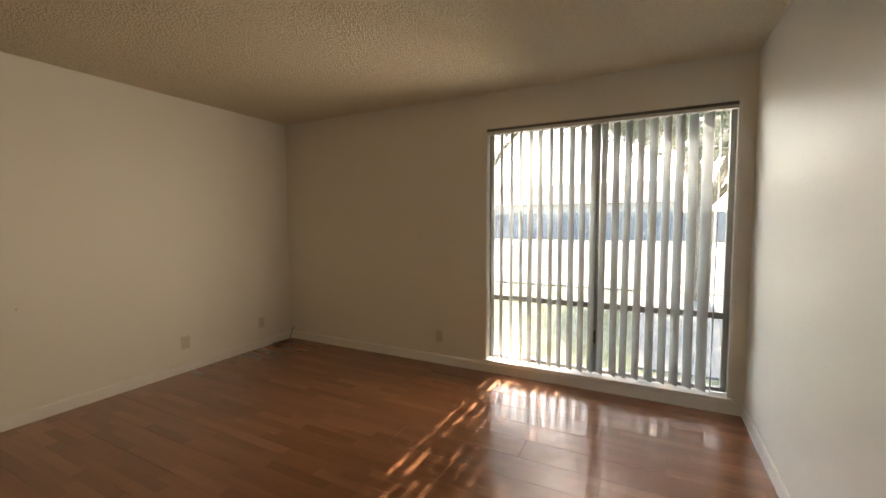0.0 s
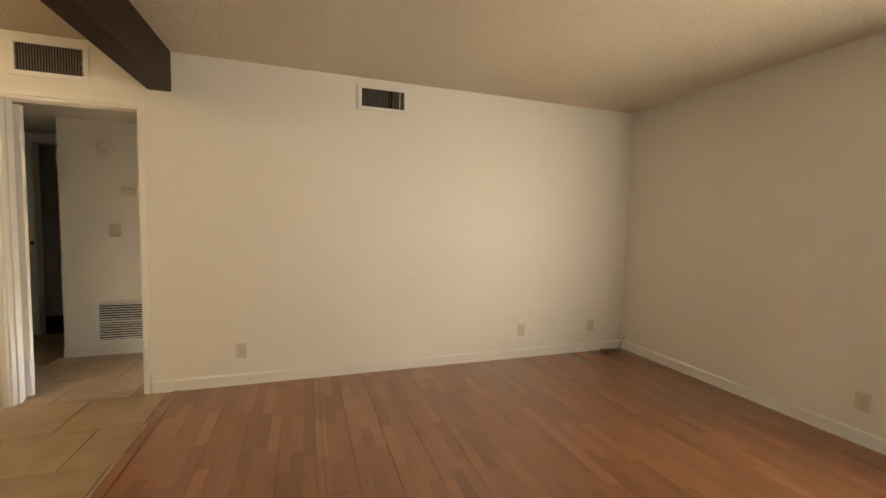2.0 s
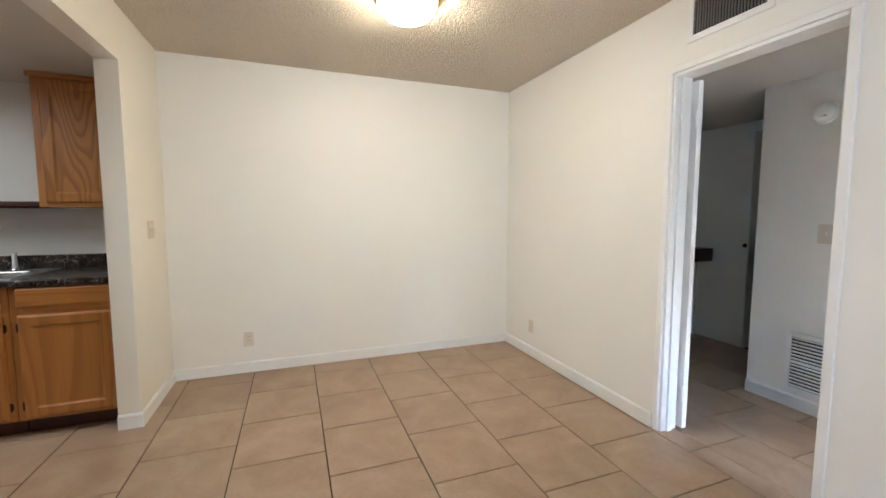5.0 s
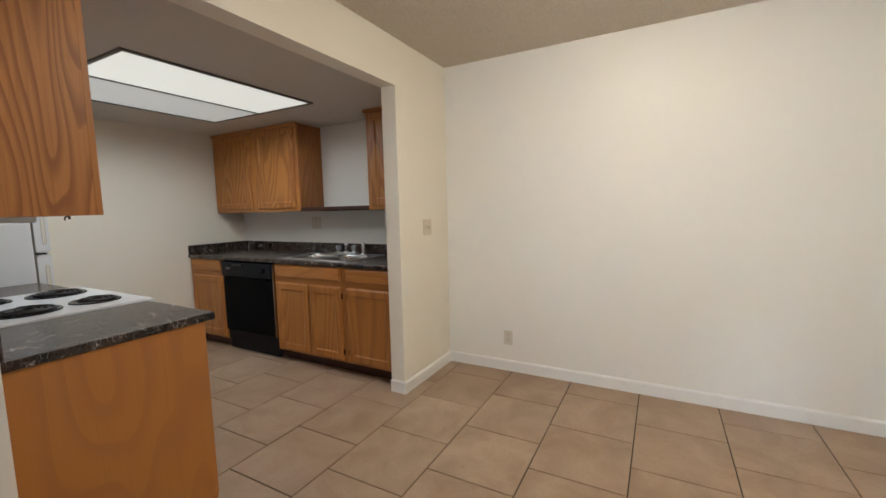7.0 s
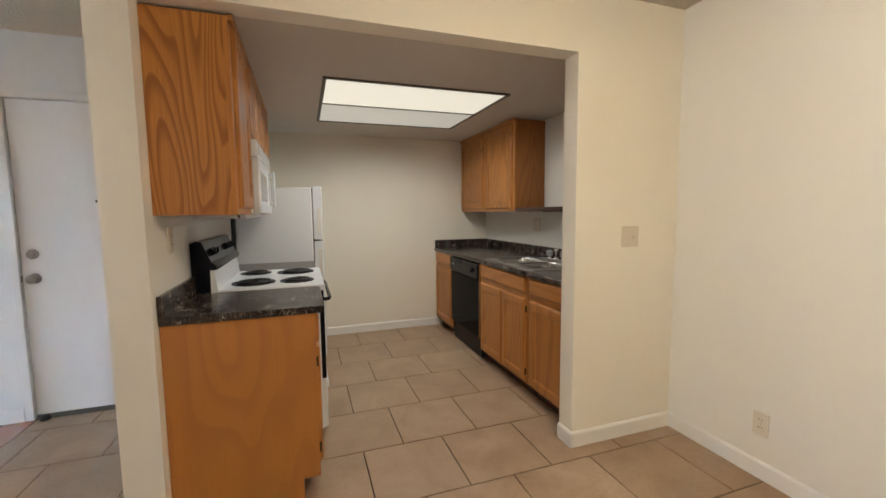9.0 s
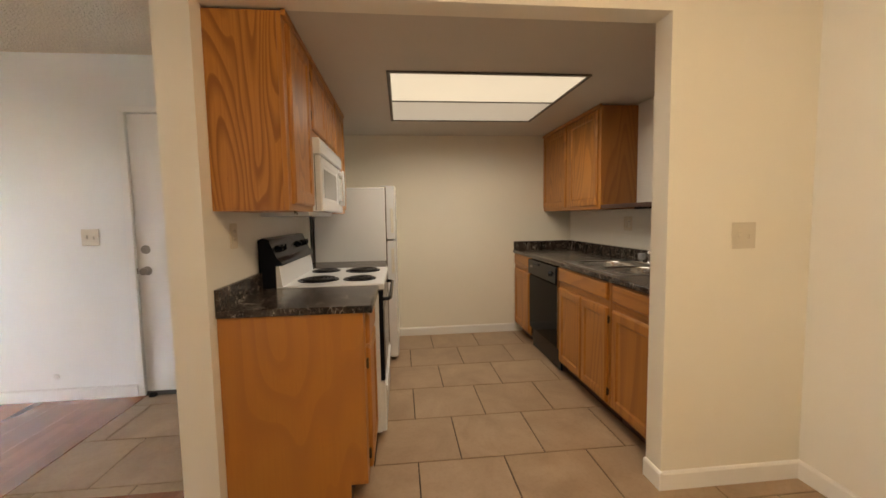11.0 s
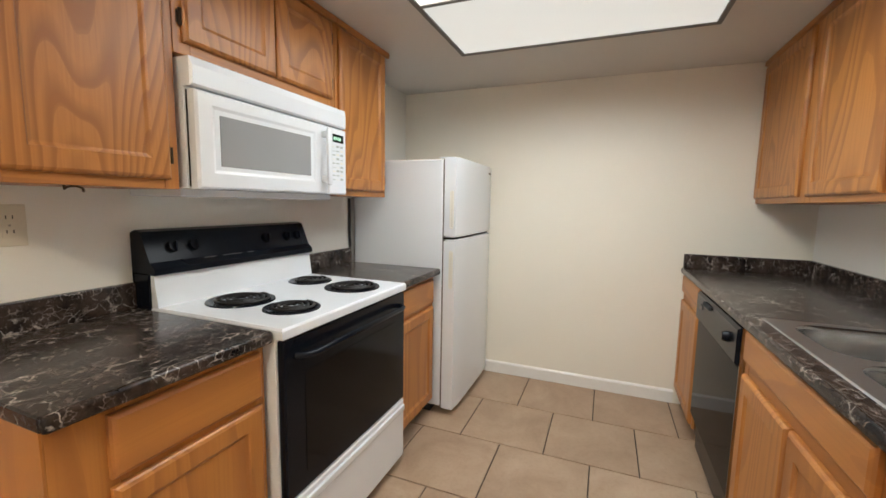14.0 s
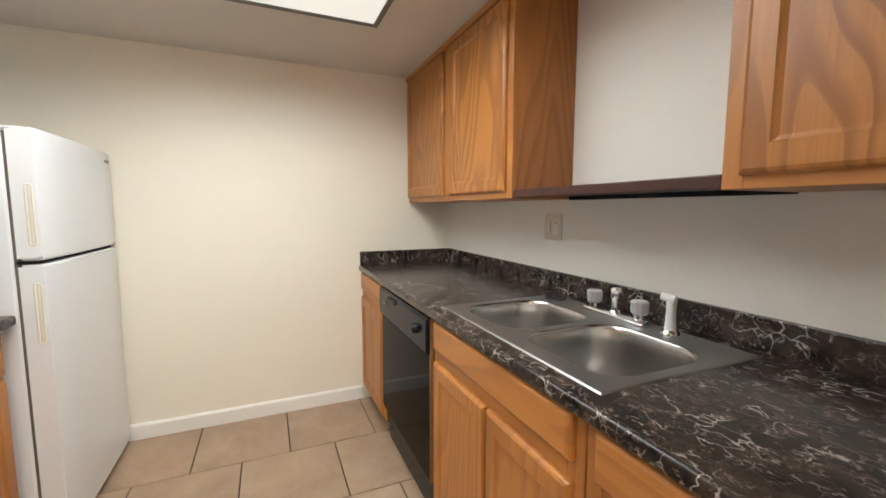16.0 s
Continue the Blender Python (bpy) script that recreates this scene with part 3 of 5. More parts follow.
for i in range(N_SLATS):
    x = WIN[0] + 0.055 + i * 0.0825 + rng.uniform(-0.004, 0.004)
    s = new("slat", slat_mesh)
    s.parent = blind
    turn = 128 + rng.uniform(-4, 4) - (42 if i == N_SLATS - 1 else 0)
    s.matrix_basis = Matrix.Translation(Vector((x, N + 0.03, WIN[3] - 0.05)) - BASE[blind.name]) @ Euler((radians(rng.uniform(-0.25, 0.25)), radians(rng.uniform(-0.35, 0.35)), radians(turn))).to_matrix().to_4x4()
part("weight_chain", sweep([(WIN[0] + 0.05 + i * 0.0825, N + 0.03 + 0.004 * (i % 2), WIN[2] + 0.05) for i in range(N_SLATS)], 0.0012, 5), WHITE_PLASTIC, blind, "thin bead chain")


# ---- doors ----
def casing(parent, axis, plane, side, a0, a1, top, w=0.045, t=0.014):
    """Trim round an opening on one wall face: two legs and a head."""
    def at(a, b, z0, z1):
        p0, p1 = plane - 0.003 * side, plane + t * side
        return ((p0, a, z0), (p1, b, z1)) if axis == "x" else ((a, p0, z0), (b, p1, z1))
    for a, b, z0, z1 in ((a0 - w, a0, 0, top), (a1, a1 + w, 0, top), (a0 - w, a1 + w, top, top + w)):
        part("casing", box(*at(a, b, z0, z1), 0.004), TRIM, parent, "white painted casing")


hall_door = thing("door_1", (W - T / 2, -1.13, 0), "white doorway to the hall, its door swung right back", "door", kind="structure")
casing(hall_door, "x", W, 1, DOOR[0], DOOR[1], DOOR[2], 0.035)
for lo, hi in (((W - T, DOOR[0] - 0.0, 0), (W, DOOR[0] + 0.018, DOOR[2])), ((W - T, DOOR[1] - 0.008, 0), (W, DOOR[1], DOOR[2])), ((W - T, DOOR[0] + 0.018, DOOR[2] - 0.018), (W, DOOR[1] - 0.008, DOOR[2]))):
    part("jamb", box((lo[0] - 0.002, lo[1] + 0.001, lo[2]), (hi[0] + 0.002, hi[1] - 0.001, hi[2] - 0.001), 0.002), TRIM, hall_door, "white painted jamb")
part("stop", box((W - 0.075, DOOR[0] + 0.018, 0), (W - 0.035, DOOR[0] + 0.030, DOOR[2] - 0.018), 0.002), TRIM, hall_door)
leaf = part("leaf", stack([(-2.22, DOOR[0] + 0.045, 0.012, 2.01, W - T - 0.052), (-2.22, DOOR[0] + 0.045, 0.012, 2.01, W - T - 0.018)], "x"), TRIM, hall_door, "white hollow door leaf")
for z in (0.22, 1.80):
    part("hinge", join(box((W - T - 0.05, DOOR[0] + 0.044, z - 0.045), (W - T - 0.019, DOOR[0] + 0.048, z + 0.045)), tube((W - T - 0.012, DOOR[0] + 0.042, z - 0.045), (W - T - 0.012, DOOR[0] + 0.042, z + 0.045), 0.007, 10)), TRIM, leaf, "painted-over hinge")

entry = thing("door_2", (E, 0, 0), "flat white entry door, shut, with two dark locks", "door", kind="structure")
casing(entry, "x", E, -1, ENTRY[0], ENTRY[1], ENTRY[2])
entry_leaf = part("leaf", box((E + 0.012, ENTRY[0] + 0.003, 0.012), (E + 0.055, ENTRY[1] - 0.003, ENTRY[2] - 0.004), 0.002), TRIM, entry, "flat white painted leaf")
KY = ENTRY[1] - 0.065
part("deadbolt", lathe((E + 0.012, KY, 1.08), [(0.0, 0.020), (0.014, 0.020), (0.017, 0.017), (0.019, 0.010), (0.030, 0.008), (0.032, 0.0)], 24, "-x"), NICKEL, entry_leaf, "dark satin deadbolt", True)
part("knob", lathe((E + 0.012, KY, 0.925), [(0.0, 0.062), (0.013, 0.062), (0.024, 0.055), (0.027, 0.044), (0.022, 0.030), (0.012, 0.024), (0.011, 0.008), (0.030, 0.006), (0.033, 0.0)], 24, "-x"), NICKEL, entry_leaf, "dark satin round knob", True)
part("strike", box((E - 0.002, ENTRY[1] - 0.004, 0.905), (E + 0.012, ENTRY[1] - 0.001, 0.945)), NICKEL, entry_leaf)
part("peephole", lathe((E + 0.012, 0.012, 1.415), [(0.0, 0.003), (0.004, 0.004), (0.008, 0.003), (0.009, 0.0)], 16, "-x"), HINGE, entry_leaf, "small dark peephole")
part("sweep", box((E + 0.004, ENTRY[0] + 0.004, 0.004), (E + 0.012, ENTRY[1] - 0.004, 0.028), 0.002), VENT_METAL, entry, "grey rubber door sweep")
solid("door_stop", join(lathe((E - 0.02, ENTRY[1] - 0.06, 0.001), [(0.0, 0.028), (0.018, 0.026), (0.026, 0.016), (0.028, 0.0), (0.0, 0.0)], 20)), RUBBER, "small black rubber door stop on the tiles", "door stop", smooth=True)
solid("wall_bumper", lathe((E - 0.0004, 1.028, 0.176), [(0, 0.012), (0.010, 0.012), (0.018, 0.008), (0.022, 0.0)], 20, "-x"), WHITE_PLASTIC, "small round white wall plate low beside the entry door", "wall plate", smooth=True)
structure("threshold", box((E + 0.001, ENTRY[0] + 0.002, -0.14), (E + T + 0.06, ENTRY[1], 0.009), 0.002), VENT_METAL, "grey metal threshold under the entry door", "threshold")
structure("entry_back", boxes(((E + 0.07, ENTRY[0] - 0.1, 0), (E + T + 0.05, ENTRY[1] + 0.1, 2.2))), TRIM, "plain closing board behind the entry door", "wall")


# ---- plates, vents, detectors ----
def plate(name, center, normal, w, h, label, holes, material=IVORY):
    """A wall plate; holes are small dark or raised pieces (across, up, width, height, depth, material)."""
    c = Vector(center)
    n = Vector(normal)
    s = Vector((0, 0, 1)).cross(n)
    base = thing(name, c, label, "outlet" if "outlet" in name else "switch")

    def slab(a, z, ww, hh, d0, d1, bev):
        bm = box((-ww / 2 + a, d0, z - hh / 2), (ww / 2 + a, d1, z + hh / 2), bev)
        m = Matrix((s, n, Vector((0, 0, 1)))).transposed().to_4x4()
        bmesh.ops.transform(bm, matrix=Matrix.Translation(c) @ m, verts=bm.verts)
        if m.determinant() < 0:
            bmesh.ops.reverse_faces(bm, faces=bm.faces)
        return bm
    part("plate", slab(0, 0, w, h, 0.0005, 0.006, 0.002), material, base)
    for nm, a, z, ww, hh, d, m in holes:
        part(nm, slab(a, z, ww, hh, 0.0055, 0.006 + d, min(0.001, ww / 4)), m, base)
    return base


def outlet(center, normal, label="ivory wall outlet just above the baseboard"):
    holes = []
    for z in (0.02, -0.02):
        holes.append(("socket", 0, z, 0.033, 0.028, 0.0015, IVORY))
        for a in (-0.007, 0.007):
            holes.append(("slot", a, z + 0.003, 0.003, 0.010, 0.0019, RUBBER))
    holes.append(("screw", 0, 0, 0.005, 0.005, 0.0012, NICKEL))
    return plate("wall_outlet", center, normal, 0.072, 0.116, label, holes)


for y in (-2.887, -0.134, 2.304, 3.107):
    outlet((W, y, 0.267), (1, 0, 0))
outlet((-1.815, N, 0.26), (0, -1, 0))
outlet((-1.427, S, 0.272), (0, 1, 0))
outlet((-0.62, KN, 1.208), (0, -1, 0), "ivory wall outlet above the counter beside the stove")
plate("wall_switch", (0.60, S, 1.197), (0, 1, 0), 0.118, 0.118, "ivory double plate with a switch and an outlet",
      [("toggle", -0.023, 0, 0.020, 0.050, 0.004, GRIP), ("socket", 0.023, 0.0, 0.033, 0.066, 0.0015, GRIP), ("slot", 0.018, 0.018, 0.003, 0.010, 0.0019, RUBBER), ("slot", 0.029, 0.018, 0.003, 0.010, 0.0019, RUBBER)])
plate("wall_switch", (KX, -3.004, 1.172), (-1, 0, 0), 0.116, 0.118, "ivory double light switch on the cream wing wall",
      [("toggle", -0.023, 0.003, 0.010, 0.022, 0.009, IVORY), ("toggle", 0.023, -0.003, 0.010, 0.022, 0.009, IVORY)])
plate("wall_switch", (E, 0.722, 1.176), (-1, 0, 0), 0.116, 0.118, "ivory double light switch beside the entry door",
      [("toggle", -0.023, 0.003, 0.010, 0.022, 0.009, IVORY), ("toggle", 0.023, -0.003, 0.010, 0.022, 0.009, IVORY)])
plate("wall_switch", (HX, -1.318, 1.152), (1, 0, 0), 0.085, 0.12, "ivory single light switch in the hall", [("toggle", 0, 0, 0.010, 0.022, 0.009, IVORY)])
thermo = thing("thermostat", (HX, -1.19, 1.47), "small ivory thermostat on the hall wall", "thermostat")
part("cover", box((HX + 0.001, -1.25, 1.47), (HX + 0.03, -1.14, 1.545), 0.005), IVORY, thermo)
part("dial", box((HX + 0.030, -1.23, 1.50), (HX + 0.033, -1.16, 1.512), 0.001), WHITE_PLASTIC, thermo)
solid("wall_patch", lathe((W + 0.0005, 3.36, 0.115), [(0, 0.003), (0.012, 0.003), (0.02, 0.001), (0.021, 0)], 12, "x"), WHITE_PLASTIC, "small pale filler patch low on the wall", "patch")


def vent(y0, y1, z0, z1, broken):
    v = thing("wall_vent", (W, (y0 + y1) / 2, z0), "grey louvred air vent in a white frame high on the wall", "vent", "wall vents")
    f = 0.032
    part("frame", join(box((W + 0.001, y0 - f, z1), (W + 0.012, y1 + f, z1 + f), 0.003), box((W + 0.001, y0 - f, z0 - f), (W + 0.012, y1 + f, z0), 0.003),
                       box((W + 0.001, y0 - f, z0), (W + 0.012, y0, z1), 0.003), box((W + 0.001, y1, z0), (W + 0.012, y1 + f, z1), 0.003)), TRIM, v, "white painted frame")
    # dark sheet stands in for the shaded duct behind the slats
    part("backing", box((W + 0.001, y0, z0), (W + 0.003, y1, z1)), GAP_SHADE, v)
    n = 24
    r = random.Random(int(y0 * 100))
    for i in range(n):
        y = y0 + (i + 0.5) * (y1 - y0) / n
        if broken and i in (15, 16):
            continue
        part("slat", box((W + 0.004, y - 0.0035, z0 + 0.003), (W + 0.011 + r.uniform(-0.002, 0), y + 0.0025, z1 - 0.003)), TRIM if broken and i == 21 else VENT_METAL, v)
    if broken:
        part("lever", box((W + 0.004, y0 + 15.8 * (y1 - y0) / n, z0 + 0.006), (W + 0.007, y0 + 16.0 * (y1 - y0) / n, z1 - 0.006)), VENT_METAL, v)
    for y in (y0 + 0.006, y1 - 0.006):
        part("screw", lathe((W + 0.011, y, z0 + 0.08), [(0, 0.003), (0.003, 0.002), (0.004, 0)], 10, "x"), WHITE_PLASTIC, v)


vent(0.765, 1.117, 2.215, 2.358, True)
vent(-1.417, -1.063, 2.20, 2.372, False)

grille = thing("return_air_grille", (HX, -1.26, 0.13), "white louvred return air grille low on the hall wall", "grille")
gy0, gy1, gz0, gz1 = -1.455, -0.95, 0.14, 0.475
part("frame", join(box((HX + 0.001, gy0 - 0.03, gz0 - 0.03), (HX + 0.012, gy0, gz1 + 0.03), 0.003), box((HX + 0.001, gy1, gz0 - 0.03), (HX + 0.012, gy1 + 0.03, gz1 + 0.03), 0.003),
                   box((HX + 0.001, gy0, gz1), (HX + 0.012, gy1, gz1 + 0.03), 0.003), box((HX + 0.001, gy0, gz0 - 0.03), (HX + 0.012, gy1, gz0), 0.003),
                   box((HX + 0.001, gy0, 0.30), (HX + 0.012, gy1, 0.318), 0.003)), TRIM, grille)
# dark sheet in place of the shaded hollow behind the louvres
part("backing", box((HX + 0.001, gy0, gz0), (HX + 0.002, gy1, gz1)), GAP_SHADE, grille)
for i in range(15):
    z = gz0 + 0.006 + i * 0.0225
    bm = box((-0.007, gy0, -0.001), (0.007, gy1, 0.001))
    bmesh.ops.transform(bm, matrix=Matrix.Translation((HX + 0.008, 0, z + 0.006)) @ Matrix.Rotation(radians(38), 4, "Y"), verts=bm.verts)
    part("slat", bm, TRIM, grille)


def detector(center, axis, label):
    d = thing("smoke_detector", center, label, "smoke detector")
    part("base", lathe(center, [(0, 0.016), (0.066, 0.016), (0.070, 0.012), (0.070, 0.001), (0.0, 0.001)], 36, axis), WHITE_PLASTIC, d, smooth=True)
    part("cover", lathe(center, [(0, 0.042), (0.022, 0.042), (0.040, 0.039), (0.055, 0.030), (0.060, 0.017)], 36, axis), WHITE_PLASTIC, d, smooth=True)
    return d


hd = detector((HX, -1.367, 1.893), "x", "round white smoke detector on the hall wall")
part("grille", box((HX + 0.036, -1.375, 1.863), (HX + 0.041, -1.345, 1.868)), GAP_SHADE, hd)
kd = detector((KX, -1.485, 2.285), "-x", "round white smoke detector on the kitchen header")
part("grille", box((KX - 0.043, -1.50, 2.252), (KX - 0.034, -1.47, 2.257)), GAP_SHADE, kd)

# ---- lamps ----
LC = (-2.400, -2.015, CEIL)
lamp = thing("ceiling_lamp", LC, "lit frosted glass dome lamp with a brass rim", "ceiling lamp")
part("canopy", lathe(LC, [(0, -0.001), (0.16, -0.001), (0.178, -0.012), (0.182, -0.026), (0.170, -0.034), (0.150, -0.036)], 48), BRASS, lamp, "polished brass rim", True)
part("dome", lathe(LC, [(0.160, -0.034), (0.159, -0.054), (0.147, -0.080), (0.120, -0.106), (0.081, -0.122), (0.035, -0.130), (0, -0.131)], 48), DOME, lamp, "frosted swirled glass dome, lit", True)
part("finial", lathe(LC, [(0.0, -0.151), (0.005, -0.149), (0.007, -0.142), (0.004, -0.137), (0.010, -0.133), (0.012, -0.1295), (0.0, -0.129)], 20), BRASS, lamp, "small brass finial", True)

klight = thing("kitchen_ceiling_light", ((LX0 + LX1) / 2, (LY0 + LY1) / 2, KCEIL), "large lit fluorescent panel set into the kitchen ceiling", "ceiling light")
f = 0.022
LM = 0.465
for lo, hi in (((LX0 - f, LY0 - f, 0), (LX1 + f, LY0, 1)), ((LX0 - f, LY1, 0), (LX1 + f, LY1 + f, 1)), ((LX0 - f, LY0, 0), (LX0, LY1, 1)), ((LX1, LY0, 0), (LX1 + f, LY1, 1)), ((LM - 0.008, LY0, 0), (LM + 0.008, LY1, 1))):
    part("frame", box((lo[0], lo[1], KCEIL - 0.012), (hi[0], hi[1], KCEIL - 0.001), 0.002), VENT_METAL, klight, "grey metal frame")
for xa, xb, m in ((LX0, LM - 0.008, DIFFUSER), (LM + 0.008, LX1, DIFFUSER_DIM)):
    part("diffuser", box((xa + 0.001, LY0 + 0.001, KCEIL - 0.006), (xb - 0.001, LY1 - 0.001, KCEIL - 0.002)), m, klight, "ribbed translucent diffuser, lit")
part("housing", boxes(((LX0, LY0, KCEIL + 0.05), (LX1, LY1, KCEIL + 0.06))), WHITE, klight)


# ---- kitchen cabinets ----
def panel_door(parent, x0, x1, z0, z1, y, side, frame=0.056, hinge=None, mat_=None, name="door"):
    """A door with a routed rim and a sunk panel; it starts at y and looks towards side."""
    t = 0.019
    s = side
    rects = [(x0, x1, z0, z1, y), (x0, x1, z0, z1, y + s * (t - 0.009)), (x0 + 0.004, x1 - 0.004, z0 + 0.004, z1 - 0.004, y + s * (t - 0.004)), (x0 + 0.011, x1 - 0.011, z0 + 0.011, z1 - 0.011, y + s * t)]
    if frame:
        a, b = frame, frame + 0.012
        rects += [(x0 + a, x1 - a, z0 + a, z1 - a, y + s * t), (x0 + a + 0.004, x1 - a - 0.004, z0 + a + 0.004, z1 - a - 0.004, y + s * (t - 0.004)), (x0 + b, x1 - b, z0 + b, z1 - b, y + s * (t - 0.008))]
    d = part(name, stack(rects), mat_ or (OAK_DOOR if z1 > 1.0 else OAK_PLAIN), parent)
    if hinge is not None:
        for z in ((z0 + 0.07, z1 - 0.07) if z1 - z0 > 0.3 else (z0 + 0.06, z1 - 0.06)):
            part("hinge", join(tube((hinge, y + s * 0.006, z - 0.024), (hinge, y + s * 0.006, z + 0.024), 0.005, 8), box((hinge - 0.008, y - s * 0.0005, z - 0.018), (hinge + 0.008, y + s * 0.003, z + 0.018))), HINGE, d, "dark bronze hinge")
    return d


def cabinet(name, x0, x1, z0, z1, back, front, label, group, toe=0.0, side_mat=None):
    """A carcass whose front stands at y = front; the toe space is cut back."""
    c = thing(name, ((x0 + x1) / 2, (back + front) / 2, 0 if toe else z0), label, "cabinet", group)
    s = 1 if front > back else -1
    part("body", box((x0 + 0.001, back, z0), (x1 - 0.001, front - s * 0.019, z1)), side_mat or OAK, c)
    if toe:
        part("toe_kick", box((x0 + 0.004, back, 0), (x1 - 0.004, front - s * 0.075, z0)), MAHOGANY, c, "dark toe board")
    return c, s


def face_frame(c, x0, x1, z0, z1, front, s, stiles, rails, material=None):
    """The frame on the front: upright stiles (a, b) and rails (a, b, z0, z1), each a piece."""
    for a, b in stiles:
        part("stile", box((a, front - s * 0.019, z0), (b, front, z1), 0.0015, 1), material or OAK_PLAIN, c)
    for a, b, za, zb in rails:
        part("rail", box((a, front - s * 0.019, za), (b, front - s * 0.0005, zb), 0.0015, 1), OAK_FLAT, c)


BN, BS_ = -1.297, -2.715                         # fronts of the base units
CT0, CT1 = 0.876, 0.908                         # worktop
GB = "base cabinets"
# north run, beside the stove
c, s = cabinet("base_cabinet", -0.834, -0.322, 0.10, CT0, KN - 0.001, BN, "honey oak base cabinet with a drawer and a plain end panel", GB, 1, OAK_END)
face_frame(c, -0.834, -0.322, 0.10, CT0, BN, s, ((-0.833, -0.715), (-0.36, -0.323)), ((-0.715, -0.36, 0.845, CT0), (-0.715, -0.36, 0.685, 0.715), (-0.715, -0.36, 0.10, 0.125)))
panel_door(c, -0.735, -0.342, 0.118, 0.688, BN, s, hinge=-0.742)
panel_door(c, -0.735, -0.342, 0.708, 0.848, BN, s, frame=0, mat_=OAK_FLAT, name="drawer_front")
part("end_panel", join(box((-0.838, KN - 0.001, 0.002), (-0.834, BN + 0.075, 0.12)), box((-0.838, KN - 0.001, 0.12), (-0.834, BN, CT0 - 0.001))), OAK_END, c, "plain oak end panel reaching the floor")
c, s = cabinet("base_cabinet", 0.470, 0.95, 0.10, CT0, KN - 0.001, BN, "narrow honey oak base cabinet between stove and fridge", GB, 1, OAK_END)
face_frame(c, 0.470, 0.95, 0.10, CT0, BN, s, ((0.471, 0.507), (0.912, 0.949)), ((0.507, 0.912, 0.845, CT0), (0.507, 0.912, 0.685, 0.715), (0.507, 0.912, 0.10, 0.125)))
panel_door(c, 0.490, 0.928, 0.118, 0.688, BN, s)
panel_door(c, 0.490, 0.928, 0.708, 0.848, BN, s, frame=0, mat_=OAK_FLAT, name="drawer_front")
# south run
SB = S + 0.001
c, s = cabinet("base_cabinet", 1.215, KE - 0.002, 0.10, CT0, SB, BS_, "honey oak base cabinet with a drawer in the far corner", GB, 1, OAK_END)
face_frame(c, 1.215, KE, 0.10, CT0, BS_, s, ((1.216, 1.25), (1.70, KE - 0.003)), ((1.25, 1.70, 0.845, CT0), (1.25, 1.70, 0.690, 0.775), (1.25, 1.70, 0.10, 0.125)))
panel_door(c, 1.235, 1.715, 0.118, 0.710, BS_, s)
panel_door(c, 1.235, 1.715, 0.757, 0.864, BS_, s, frame=0, mat_=OAK_FLAT, name="drawer_front")
c, s = cabinet("sink_cabinet", -0.30, 0.495, 0.10, 0.70, SB, BS_, "honey oak sink cabinet with two doors and a false drawer front", GB, 1, OAK_END)
face_frame(c, -0.30, 0.495, 0.10, CT0, BS_, s, ((-0.299, -0.245), (0.455, 0.494)), ((-0.245, 0.455, 0.845, CT0), (-0.245, 0.455, 0.690, 0.775), (-0.245, 0.455, 0.10, 0.125)))
panel_door(c, 0.085, 0.470, 0.118, 0.710, BS_, s)
panel_door(c, -0.270, 0.075, 0.118, 0.710, BS_, s, hinge=-0.275)
panel_door(c, -0.270, 0.470, 0.757, 0.864, BS_, s, frame=0, mat_=OAK_FLAT, name="false_front")
c, s = cabinet("base_cabinet", KJ + 0.002, -0.302, 0.10, CT0, SB, BS_, "honey oak base cabinet with a drawer beside the wing wall", GB, 1, OAK_END)
face_frame(c, KJ, -0.302, 0.10, CT0, BS_, s, ((KJ + 0.003, -0.755), (-0.345, -0.303)), ((-0.755, -0.345, 0.845, CT0), (-0.755, -0.345, 0.690, 0.775), (-0.755, -0.345, 0.10, 0.125)))
panel_door(c, -0.765, -0.335, 0.118, 0.710, BS_, s, hinge=-0.330)
panel_door(c, -0.765, -0.335, 0.757, 0.864, BS_, s, frame=0, mat_=OAK_FLAT, name="drawer_front")


# uppers
GU, UZ0, UZ1 = "wall cabinets", 1.318, 2.122
UN, US = -1.006, -3.041


def crown(c, x0, x1, front, s, ret):
    part("crown_strip", box((x0, front, UZ1 - 0.020), (x1, front + s * 0.020, UZ1 + 0.008), 0.004), OAK_FLAT, c, "thin oak top moulding")


c, s = cabinet("wall_cabinet", -0.812, -0.345, UZ0, UZ1, KN - 0.001, UN, "honey oak wall cabinet with a strongly grained end panel", GU)
face_frame(c, -0.812, -0.345, UZ0, UZ1, UN, s, ((-0.811, -0.740), (-0.390, -0.346)), ((-0.740, -0.390, UZ0, UZ0 + 0.04), (-0.740, -0.390, UZ1 - 0.04, UZ1)))
panel_door(c, -0.757, -0.376, UZ0 + 0.028, UZ1 - 0.024, UN, s, hinge=-0.370)
crown(c, -0.812, -0.345, UN, s, 0)
solid("cup_hook", sweep([(-0.60 + 0.02 * math.cos(a), -0.98, UZ0 - 0.012 + 0.010 * math.sin(a)) for a in [math.pi * k / 8 for k in range(-1, 9)]] + [(-0.62, -0.98, UZ0)], 0.003, 6), HINGE, "small dark hook screwed under the wall cabinet", "hook")
c, s = cabinet("wall_cabinet", -0.343, 0.425, 1.722, UZ1, KN - 0.001, UN, "short honey oak wall cabinet above the microwave", GU)
face_frame(c, -0.343, 0.425, 1.722, UZ1, UN, s, ((-0.342, -0.29), (0.375, 0.424)), ((-0.29, 0.375, 1.722, 1.775), (-0.29, 0.375, UZ1 - 0.045, UZ1)))
